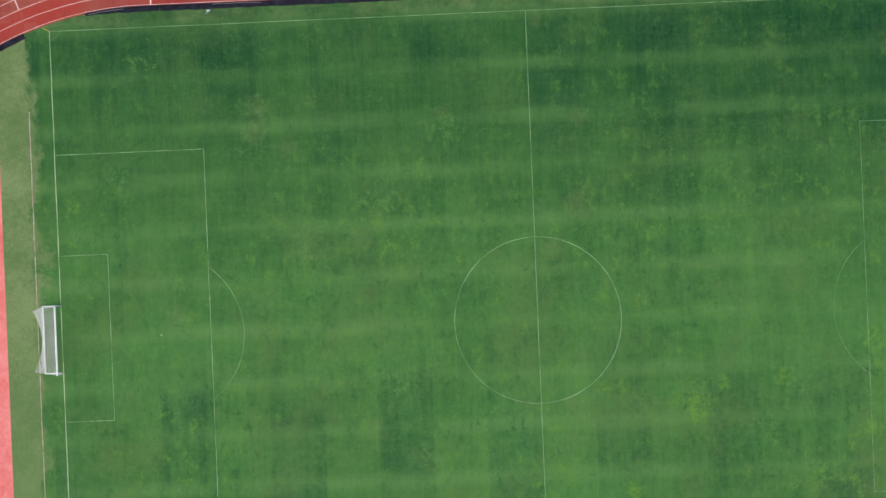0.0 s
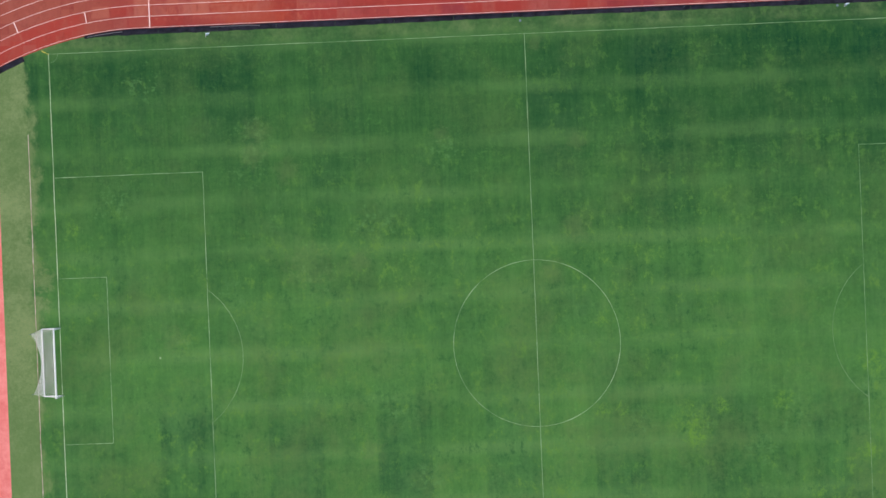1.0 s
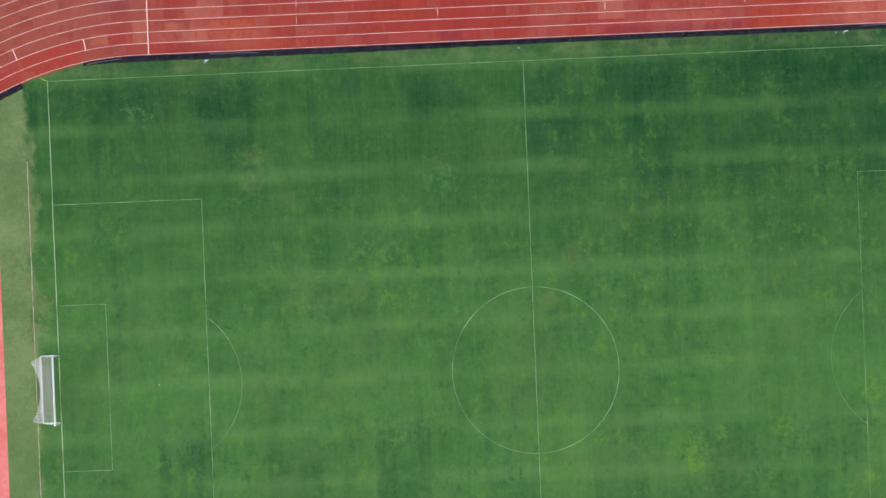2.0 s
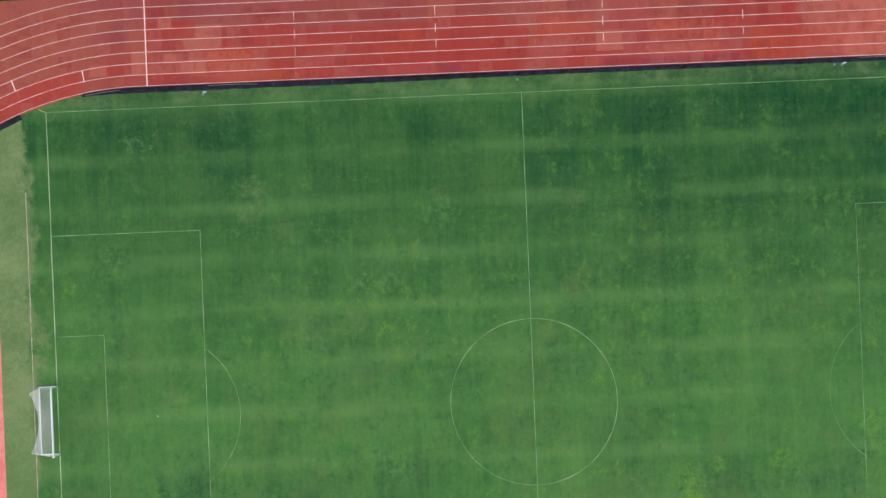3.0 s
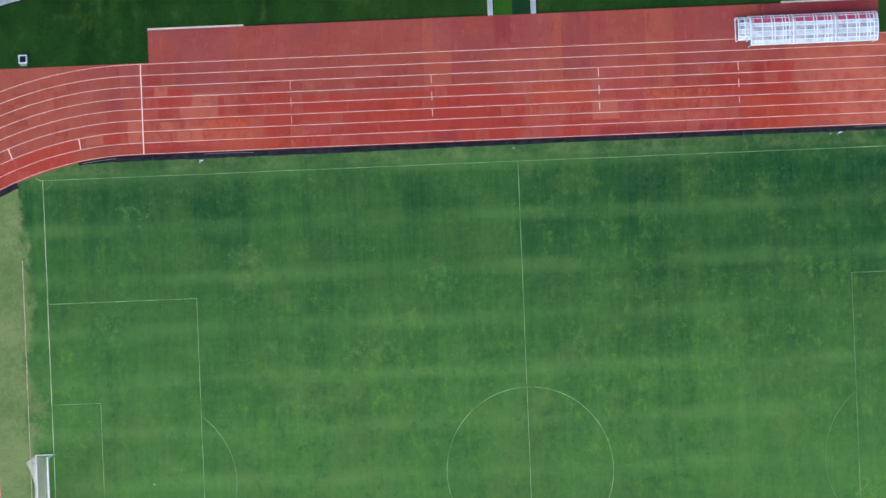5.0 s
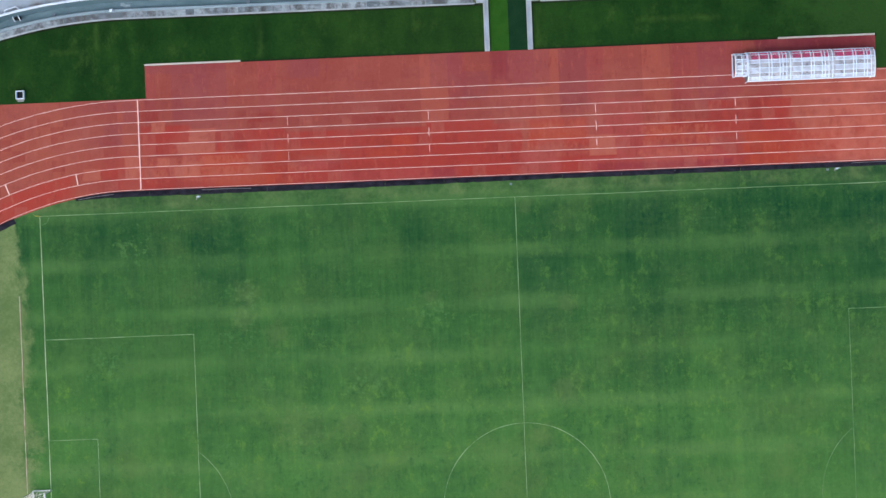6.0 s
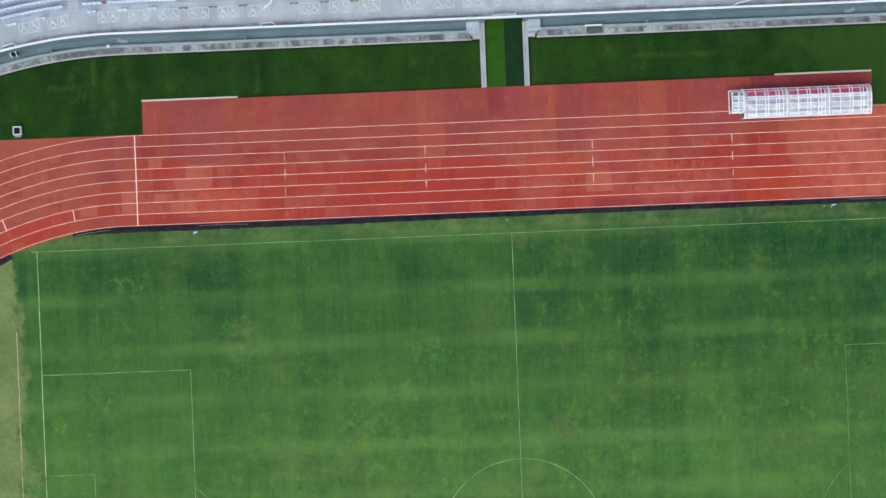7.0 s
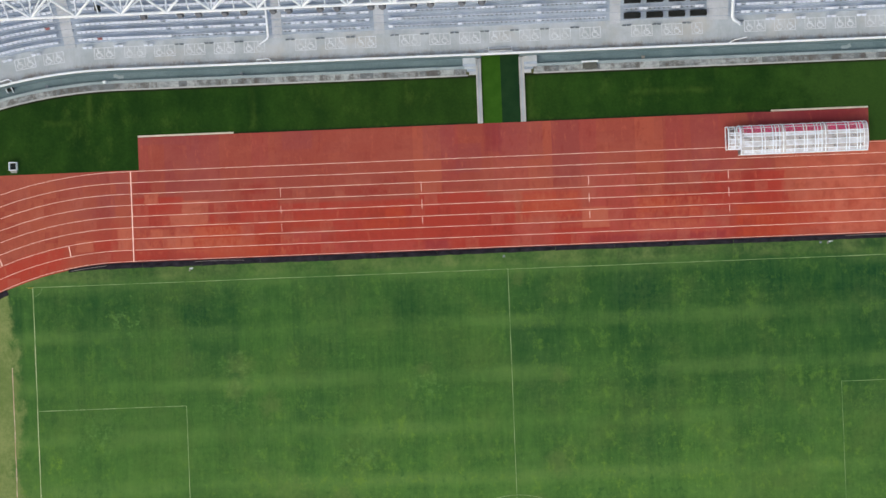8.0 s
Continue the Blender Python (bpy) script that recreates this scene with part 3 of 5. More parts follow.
M = {
    "pitch": make_pitch_grass(),
    "lawn": make_lawn(),
    "ground": make_ground(),
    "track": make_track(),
    "dzone": make_end_zone(),
    "lane": make_line_paint("lane_paint", (0.95, 0.76, 0.74), (0.70, 0.42, 0.40), 0.28, 0.54),
    "chalk": make_line_paint("pitch_paint", (0.28, 0.43, 0.25), (0.065, 0.175, 0.055), 0.36, 0.65),
    "chalk_old": make_line_paint("washed_out_pitch_paint", (0.225, 0.365, 0.195), (0.058, 0.170, 0.050), 0.38, 0.68),
    "chalk_new": make_line_paint("fresh_pitch_paint", (0.50, 0.63, 0.43), (0.14, 0.27, 0.11), 0.34, 0.60),
    "rubber": plain("black_rubber", (0.008, 0.009, 0.014), (0.030, 0.031, 0.048), 1.2, 0.85, bump=0.4, gloss=0.08),
    "pipe": plain("grey_plastic_pipe", (0.12, 0.12, 0.14), (0.20, 0.20, 0.22), 3.0, 0.5),
    "white": plain("white_enamel", (0.650, 0.790, 0.975), (0.730, 0.880, 1.000), 1.5, 0.4),
    "white_tube": plain("white_steel_tube", (0.655, 0.800, 1.000), (0.730, 0.875, 1.000), 0.8, 0.35),
    "goal_paint": plain("goal_white_paint", (0.80, 0.84, 0.87), (0.88, 0.91, 0.93), 0.8, 0.4),
    "net": plain("white_net_cord", (0.78, 0.80, 0.80), (0.90, 0.91, 0.91), 3.0, 0.8),
    "yellow": plain("yellow_plastic", (0.60, 0.52, 0.04), (0.72, 0.62, 0.08), 3.0, 0.5),
    "blue": plain("blue_grey_paint", (0.094, 0.180, 0.232), (0.143, 0.245, 0.309), 0.5, 0.45, rough_b=0.6, fine=5.0, gloss=0.3),
    "blue_pale": plain("pale_blue_coping", (0.205, 0.315, 0.397), (0.286, 0.405, 0.500), 0.6, 0.5, fine=5.0),
    "stone": make_stone(),
    "kerb": plain("pale_kerb_stone", (0.325, 0.385, 0.453), (0.449, 0.525, 0.603), 0.8, 0.85, bump=0.3),
    "plank": plain("weathered_board", (0.47, 0.49, 0.45), (0.62, 0.64, 0.60), 0.7, 0.85, bump=0.3),
    "concrete": make_concrete(),
    "step": plain("grey_terrace_concrete", (0.258, 0.362, 0.505), (0.372, 0.498, 0.675), 0.4, 0.85, fine=4.0, bump=0.3),
    "aisle": plain("aisle_concrete", (0.378, 0.466, 0.573), (0.482, 0.582, 0.707), 0.6, 0.85, fine=4.0),
    "bay": plain("worn_bay_paint", (0.445, 0.553, 0.666), (0.605, 0.728, 0.864), 1.2, 0.8, fine=5.0),
    "seat": make_seat("white_seat_plastic", (0.567, 0.698, 0.915), (0.709, 0.844, 1.000)),
    "seat_red": make_seat("faded_red_seat_plastic", (0.27, 0.10, 0.13), (0.34, 0.14, 0.17)),
    "mount": plain("dark_iron_bracket", (0.105, 0.15, 0.21), (0.165, 0.23, 0.31), 3.0, 0.7),
    "black": plain("black_laminate", (0.007, 0.011, 0.013), (0.018, 0.024, 0.028), 1.0, 0.8, gloss=0.15),
    "turf_a": plain("light_artificial_turf", (0.018, 0.082, 0.010), (0.027, 0.104, 0.014), 0.8, 0.95, fine=9.0, bump=0.5, gloss=0.08),
    "turf_b": plain("dark_artificial_turf", (0.006, 0.032, 0.014), (0.011, 0.044, 0.019), 0.8, 0.95, fine=9.0, bump=0.5, gloss=0.08),
    "poly": make_glass("milky_polycarbonate", (0.86, 0.72, 0.82), 0.06),
    "crimson": plain("crimson_seat_plastic", (0.78, 0.015, 0.17), (0.90, 0.035, 0.25), 1.5, 0.45),
    "floor_grey": plain("grey_shelter_floor", (0.085, 0.080, 0.095), (0.15, 0.145, 0.17), 1.0, 0.8),
    "lamp": plain("dark_lamp_housing", (0.070, 0.090, 0.125), (0.135, 0.17, 0.225), 2.0, 0.5),
    "rust": plain("worn_edging", (0.26, 0.17, 0.12), (0.66, 0.58, 0.53), 1.2, 0.9, fine=3.0),
    "grey": plain("grey_metal_box", (0.20, 0.23, 0.25), (0.30, 0.33, 0.35), 1.0, 0.6),
    "dark_box": plain("dark_metal_box", (0.06, 0.075, 0.08), (0.11, 0.13, 0.135), 1.0, 0.7, gloss=0.2),
    "roof": plain("pale_roof_sheet", (0.55, 0.57, 0.60), (0.68, 0.69, 0.71), 0.4, 0.55),
}


# ---- mesh tools ----
def part(name, bm, material, parent=None, label=""):
    me = bpy.data.meshes.new(name)
    bm.to_mesh(me)
    bm.free()
    me.materials.append(M[material])
    ob = new(name, me)
    if parent is not None:
        ob.parent = parent
    if label:
        ob["label"] = label
    return ob


def empty(name, at=(0, 0, 0)):
    ob = new(name)
    ob.location = at
    ob.empty_display_size = 0.3
    return ob


def box(bm, x0, x1, y0, y1, z0, z1):
    v = [bm.verts.new(p) for p in ((x0, y0, z0), (x1, y0, z0), (x1, y1, z0), (x0, y1, z0), (x0, y0, z1), (x1, y0, z1), (x1, y1, z1), (x0, y1, z1))]
    for f in ((3, 2, 1, 0), (4, 5, 6, 7), (0, 1, 5, 4), (1, 2, 6, 5), (2, 3, 7, 6), (3, 0, 4, 7)):
        bm.faces.new([v[i] for i in f])
    return v


def soft_box(bm, x0, x1, y0, y1, z0, z1, r=0.02):
    """A box with its upper edges taken off."""
    lo = [bm.verts.new(p) for p in ((x0, y0, z0), (x1, y0, z0), (x1, y1, z0), (x0, y1, z0))]
    mid = [bm.verts.new(p) for p in ((x0, y0, z1 - r), (x1, y0, z1 - r), (x1, y1, z1 - r), (x0, y1, z1 - r))]
    top = [bm.verts.new(p) for p in ((x0 + r, y0 + r, z1), (x1 - r, y0 + r, z1), (x1 - r, y1 - r, z1), (x0 + r, y1 - r, z1))]
    bm.faces.new(lo[::-1])
    bm.faces.new(top)
    for a, b in ((lo, mid), (mid, top)):
        for i in range(4):
            j = (i + 1) % 4
            bm.faces.new((a[i], a[j], b[j], b[i]))


def tube(bm, pts, r, n=8):
    """A round tube through the points, closed at both ends."""
    pts = [Vector(p) for p in pts]
    rings = []
    for i, p in enumerate(pts):
        d = (pts[min(i + 1, len(pts) - 1)] - pts[max(i - 1, 0)]).normalized()
        u = d.cross(Vector((0, 0, 1)))
        if u.length < 0.05:
            u = d.cross(Vector((0, 1, 0)))
        u.normalize()
        w = u.cross(d)
        rings.append([bm.verts.new(p + r * (math.cos(a) * u + math.sin(a) * w)) for a in [2 * math.pi * k / n for k in range(n)]])
    for a, b in zip(rings, rings[1:]):
        for k in range(n):
            bm.faces.new((a[k], a[(k + 1) % n], b[(k + 1) % n], b[k]))
    bm.faces.new(rings[0])
    bm.faces.new(rings[-1][::-1])


def strip(bm, rails):
    """Quads between rows of points of equal length."""
    rows = [[bm.verts.new(p) for p in row] for row in rails]
    for a, b in zip(rows, rows[1:]):
        for k in range(len(a) - 1):
            bm.faces.new((a[k], a[k + 1], b[k + 1], b[k]))


CX = 42.195  # half of a straight; the bends turn about (-CX, 0) and (CX, 0)


def oval(r, steps=72):
    """The closed oval line at radius r."""
    out = []
    for k in range(steps + 1):
        a = math.pi / 2 + math.pi * k / steps
        out.append((-CX + r * math.cos(a), r * math.sin(a)))
    for k in range(steps + 1):
        a = -math.pi / 2 + math.pi * k / steps
        out.append((CX + r * math.cos(a), r * math.sin(a)))
    return out


def ring(bm, r0, r1, z0, z1):
    """An oval band with thickness."""
    lines = [[(*p, z) for p in oval(r)] for r, z in ((r0, z0), (r0, z1), (r1, z1), (r1, z0))]
    rows = [[bm.verts.new(p) for p in line] for line in lines]
    n = len(rows[0])
    for a, b in zip(rows, rows[1:]):
        for k in range(n):
            bm.faces.new((a[k], b[k], b[(k + 1) % n], a[(k + 1) % n]))


def along(s, r):
    """A place on the stand: s metres from the start of the straight (east is plus), r metres out from the middle."""
    if s >= 0:
        return (-CX + s, r)
    a = s / 57.0
    return (-CX + r * math.sin(a), r * math.cos(a))


def turn_at(s):
    return 0.0 if s >= 0 else -s / 57.0


def sweep(bm, s0, s1, profile, closed=True):
    """Sweeps a profile of (r, z) along the stand."""
    cuts = [s0]
    if s0 < 0:
        n = max(1, int(-s0 / 1.2))
        cuts = [s0 * (1 - k / n) for k in range(n)] + ([0.0] if s1 > 0 else [])
        cuts = [c for c in cuts if c < s1]
    cuts.append(s1)
    rows = [[bm.verts.new((*along(s, r), z)) for r, z in profile] for s in cuts]
    m = len(profile)
    for a, b in zip(rows, rows[1:]):
        for k in range(m if closed else m - 1):
            bm.faces.new((a[k], b[k], b[(k + 1) % m], a[(k + 1) % m]))
    if closed:
        bm.faces.new(rows[0])
        bm.faces.new(rows[-1][::-1])


def rect(r0, r1, z0, z1):
    return [(r0, z0), (r0, z1), (r1, z1), (r1, z0)]


# ---- ground, pitch and track ----
bm = bmesh.new()
bmesh.ops.create_circle(bm, cap_ends=True, segments=96, radius=2500)
tagged(part("ground", bm, "ground"), "grassy earth round the stadium", "ground", kind="structure")

bm = bmesh.new()
v = [bm.verts.new((*p, 0.04)) for p in oval(36.3)]
bm.faces.new(v)
tagged(part("infield_lawn", bm, "pitch"), "mown football pitch grass in chequered stripes", "lawn", kind="structure")

bm = bmesh.new()
box(bm, -85, 66, 46.35, 55.4, 0.0, 0.035)
tagged(part("lawn", bm, "lawn"), "dark green lawn between track and stand", "lawn", kind="structure")

bm = bmesh.new()
ring(bm, 36.3, 46.4, 0.0, 0.05)
# the paved corner outside the bend and the apron along the straight
n = 24
inner = [(-CX - 46.4 * math.sin(0.9 * k / n), 46.4 * math.cos(0.9 * k / n)) for k in range(n + 1)]
strip(bm, [[(x, y, 0.05) for x, y in inner], [(x, 46.5, 0.05) for x, y in inner]])
box(bm, -CX, 66, 46.4, 46.5, 0.0, 0.05)
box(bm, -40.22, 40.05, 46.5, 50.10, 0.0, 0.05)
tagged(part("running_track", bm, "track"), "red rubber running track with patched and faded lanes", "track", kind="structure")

bm = bmesh.new()
pts = [(-58.55, y) for y in (32.3, -32.3)]
a0 = math.atan2(-32.3, -58.55 + CX)
for k in range(33):
    a = math.atan2(32.3, -58.55 + CX) - 2 * math.pi
    a = a0 + (a - a0) * k / 32
    pts.append((-CX + 36.28 * math.cos(a), 36.28 * math.sin(a)))
v = [bm.verts.new((x, y, 0.05)) for x, y in pts[2:]]
bm.faces.new(v)
bmesh.ops.recalc_face_normals(bm, faces=bm.faces)
tagged(part("end_zone", bm, "dzone"), "pinkish red rubber surface behind the goal", "track", kind="structure")

# pale boards along the apron's edge
for x0, x1 in ((-40.22, -29.6), (29.45, 40.05)):
    bm = bmesh.new()
    n = 4
    for k in range(n):
        w = (x1 - x0) / n
        soft_box(bm, x0 + k * w, x0 + (k + 1) * w - 0.012, 50.12, 50.31, 0.0, 0.10, 0.015)
    tagged(part("kerb_board", bm, "plank"), "pale weathered kerb at the apron's edge", "kerb", kind="structure")

# lane lines
for k in range(9):
    r = LANE0 + LANE * k
    bm = bmesh.new()
    ring(bm, r - 0.021, r + 0.021, 0.045, 0.056)
    tagged(part("lane_line", bm, "lane"), "white lane line on the red track", "lane line", kind="structure", group="lane lines")


def mark(x0, x1, y0, y1, material="lane", name="lane_mark", z=0.057, label="short white mark on the red track"):
    bm = bmesh.new()
    box(bm, x0, x1, y0, y1, z - 0.012, z)
    return tagged(part(name, bm, material), label, "marking", kind="structure")


mark(-41.23, -41.12, 36.44, 46.41, label="white finish line across the lanes", name="finish_line")
for x, w, ys in ((-24.70, 0.016, ((42.95, 43.88), (41.08, 42.0), (39.1, 39.95))), (-9.16, 0.026, ((42.94, 44.0), (41.06, 42.0), (39.4, 40.14))),
                 (9.22, 0.030, ((42.95, 43.93), (41.0, 41.98), (39.28, 40.02))), (24.53, 0.026, ((43.0, 43.93), (41.06, 42.03), (39.38, 40.06)))):
    for y0, y1 in ys:
        mark(x - w, x + w, y0, y1)
for r0, a in ((LANE0 + LANE, 0.158), (LANE0 + 2 * LANE, 0.356)):
    bm = bmesh.new()
    box(bm, -0.045, 0.045, r0 + 0.026, r0 + LANE - 0.026, 0.046, 0.057)
    ob = tagged(part("lane_mark", bm, "lane"), "short white mark across one lane of the bend", "marking", kind="structure")
    ob.matrix_world = pose(-CX, 0, 0, 0, 0, math.degrees(a))

# ---- pitch markings ----
ZP = 0.046


def pitch_line(x0, y0, x1, y1, w=0.12, material="chalk", label="worn white line on the grass"):
    bm = bmesh.new()
    d = Vector((x1 - x0, y1 - y0, 0))
    n = max(1, int(d.length / 0.8))
    side = Vector((-d.y, d.x, 0)).normalized()
    left, right = [], []
    for k in range(n + 1):
        p = Vector((x0, y0, ZP)) + d * (k / n)
        u = w / 2 * (0.8 + 0.4 * noise.noise(p * 0.7))
        off = 0.025 * noise.noise(p * 0.25 + Vector((9, 0, 0)))
        left.append(p + side * (u + off))
        right.append(p + side * (off - u))
    strip(bm, [right, left])
    tagged(part("pitch_line", bm, material), label, "pitch marking", kind="structure", group="pitch markings")


def pitch_arc(cx, cy, r, a0, a1, w=0.12, label="worn white arc on the grass", material="chalk"):
    bm = bmesh.new()
    n = max(8, int(abs(a1 - a0) * r / 0.5))
    rows = [[], []]
    for k in range(n + 1):
        a = a0 + (a1 - a0) * k / n
        c, s = math.cos(a), math.sin(a)
        u = w / 2 * (0.8 + 0.4 * noise.noise(Vector((c * r * 0.7, s * r * 0.7, cx))))
        for row, q in zip(rows, (r + u, r - u)):
            row.append((cx + q * c, cy + q * s, ZP))
    strip(bm, rows)
    tagged(part("pitch_line", bm, material), label, "pitch marking", kind="structure", group="pitch markings")


pitch_line(-52.5, 34, 52.5, 34, 0.075)
pitch_line(52.5, -34, -52.5, -34, 0.11)
pitch_line(-52.5, -34, -52.5, 34, 0.10, "chalk_new")
pitch_line(52.5, -34, 52.5, 34, 0.10, "chalk_new")
pitch_line(0, -34, 0, 34, 0.085, "chalk", "white halfway line on the grass")
pitch_arc(0, 0, 9.15, 0, 2 * math.pi, 0.085, "white centre circle on the grass")
for e in (-1, 1):
    paint = "chalk" if e < 0 else "chalk_old"
    pitch_line(36 * e, -20.25, 36 * e, 20.32, 0.09, paint)
    for y in (-20.25, 20.32):
        pitch_line(52.5 * e, y, 36 * e, y, 0.085, paint)
    pitch_line(47.08 * e, -9.16, 47.08 * e, 9.16, 0.085, paint)
    for y in (-9.16, 9.16):
        pitch_line(52.5 * e, y, 47.08 * e, y, 0.085, paint)
    a = math.acos(5.5 / 9.15)
    base = 0 if e < 0 else math.pi
    pitch_arc(41.5 * e, 0, 9.15, base - a, base + a, 0.065, material=paint)
    for y in (-34, 34):
        start = math.atan2(-y, -e)
        lo = {(-1, 34): -math.pi / 2, (-1, -34): 0.0, (1, 34): math.pi, (1, -34): math.pi / 2}[(e, y)]
        pitch_arc(52.5 * e, y, 1.0, lo, lo + math.pi / 2, 0.05)
for x in (0, -41.5, 41.5):
    bm = bmesh.new()
    bmesh.ops.create_circle(bm, cap_ends=True, segments=12, radius=0.10, matrix=Matrix.Translation((x, 0, ZP + 0.003)))
    tagged(part("pitch_spot", bm, "chalk_new" if x else "chalk"), "white paint spot on the grass", "pitch marking", kind="structure")

# worn edging behind the goal line
for k in range(13):
    y1 = 25.2 - k * 4.0
    bm = bmesh.new()
    n = 8
    left, right = [], []
    for j in range(n + 1):
        y = y1 - 3.93 * j / n
        u = 0.05 * (0.75 + 0.7 * noise.noise(Vector((3, y * 1.3, 0))))
        c = -55.12 + 0.05 * noise.noise(Vector((0, y * 0.4, 5)))
        left.append((c - u, y, 0.07))
        right.append((c + u, y, 0.07))
    low = [(x, y, 0.0) for x, y, z in left]
    low_r = [(x, y, 0.0) for x, y, z in right]
    strip(bm, [low, left, right, low_r])
    tagged(part("edging_strip", bm, "rust"), "worn reddish edging strip sunk in the grass", "edging", kind="structure", group="edging behind the goal")

# ---- black drain cover strip along the track's inner edge ----
def cover(s0, s1, seed):
    """A low, slightly lumpy black strip between two places of the oval's inner edge."""
    bm = bmesh.new()
    n = max(2, int((s1 - s0) / 0.45))
    rows = [[] for _ in range(5)]
    for k in range(n + 1):
        s = s0 + (s1 - s0) * k / n
        j = noise.noise(Vector((s * 0.9, seed, 0)))
        w = (0.66 if s < 26 else 0.66 - 0.10 * min(1.0, (s - 26) / 14)) + 0.08 * j
        if -7.0 < s < 0.0:
            w *= 0.5 + 0.5 * min(1.0, (s + 6.3) / 5.0)
        for row, (f, h) in zip(rows, ((0, 0.0), (0.05, 0.10), (0.5, 0.13 + 0.03 * j), (0.93, 0.10), (1.0, 0.0))):
            r = 36.38 - f * w
            if s >= 0:
                p = (-CX + s, r)
            else:
                p = (-CX + r * math.sin(s / 36.4), r * math.cos(s / 36.4))
            row.append((*p, 0.03 + h))
    strip(bm, rows)
    return bm


breaks = [-6.3, -3.0, 2.0, 8.5, 15.0, 21.5, 28.0, 34.5, 41.0, 47.5, 54.0, 60.5, 67.0, 73.5, 80.0, 84.4]
for k, (a, b) in enumerate(zip(breaks, breaks[1:])):
    tagged(part("drain_cover", cover(a, b - 0.03, k * 3.1), "rubber"), "black rubber strip along the track's inner edge", "edge strip", group="drain covers", kind="structure")
for k in range(4):
    a = -13.5 - 5.0 * k
    tagged(part("drain_cover", cover(a - 4.97, a, 50 + k), "rubber"), "black rubber strip along the track's bend", "edge strip", group="drain covers", kind="structure")


def hose(pts, r=0.035):
    bm = bmesh.new()
    tube(bm, pts, r, 6)
    tagged(part("hose", bm, "pipe"), "thin grey pipe lying on the black strip", "pipe")


hose([(-48.1, 35.66, 0.17), (-46.6, 35.88, 0.19), (-45.2, 36.02, 0.19), (-44.2, 36.1, 0.19)])
hose([(-34.4, 36.2, 0.20), (-32.0, 36.22, 0.2), (-30.2, 36.20, 0.2), (-29.0, 36.14, 0.19)])
hose([(37.0, 36.22, 0.20), (39.5, 36.25, 0.2), (42.5, 36.2, 0.2)])


# ---- sprinklers, corner flag and small things on the grass ----
def sprinkler(x, y, size):
    ob = empty("sprinkler", (x, y, 0.04))
    bm = bmesh.new()
    bmesh.ops.create_cone(bm, cap_ends=True, segments=12, radius1=0.16 * size, radius2=0.12 * size, depth=0.3, matrix=Matrix.Translation((0, 0, 0.15)))
    part("body", bm, "blue_pale", ob)
    bm = bmesh.new()
    tube(bm, [(0, 0, 0.3), (-0.12, 0.02, 0.36), (0.32 * size, 0.06, 0.38)], 0.05, 6)
    part("nozzle", bm, "white", ob)
    bm = bmesh.new()
    soft_box(bm, -0.26 * size, -0.16 * size, -0.34 * size, 0.05, 0.0, 0.12)
    part("valve_box", bm, "grey", ob)
    return tagged(ob, "small white lawn sprinkler beside the black strip", "sprinkler", group="sprinklers")


sprinkler(-34.85, 35.45, 0.9)
sprinkler(35.25, 35.65, 0.8)


def short_post(x, y, h):
    ob = empty("marker_post", (x, y, 0.04))
    bm = bmesh.new()
    tube(bm, [(0, 0, 0), (0, 0, h)], 0.05, 8)
    part("pole", bm, "mount", ob)
    bm = bmesh.new()
    soft_box(bm, -0.12, 0.12, -0.12, 0.12, 0.0, 0.06)
    part("base", bm, "mount", ob)
    return tagged(ob, "short dark marker post at the track's edge", "post")


short_post(-0.4, 35.45, 0.5)
short_post(17.6, 36.2, 0.3)
short_post(34.3, 35.6, 0.35)

flag = empty("corner_flag", (-52.5, 34.0, 0.04))
bm = bmesh.new()
tube(bm, [(0, 0, 0), (0, 0, 1.5)], 0.04, 8)
part("pole", bm, "yellow", flag)
bm = bmesh.new()
strip(bm, [[(-0.02, 0, 1.48), (-0.18, 0.14, 1.44), (-0.34, 0.24, 1.45)], [(-0.02, 0, 1.12), (-0.16, 0.05, 1.10), (-0.30, 0.12, 1.14)]])
part("cloth", bm, "yellow", flag)
tagged(flag, "yellow corner flag on a thin pole", "corner flag")


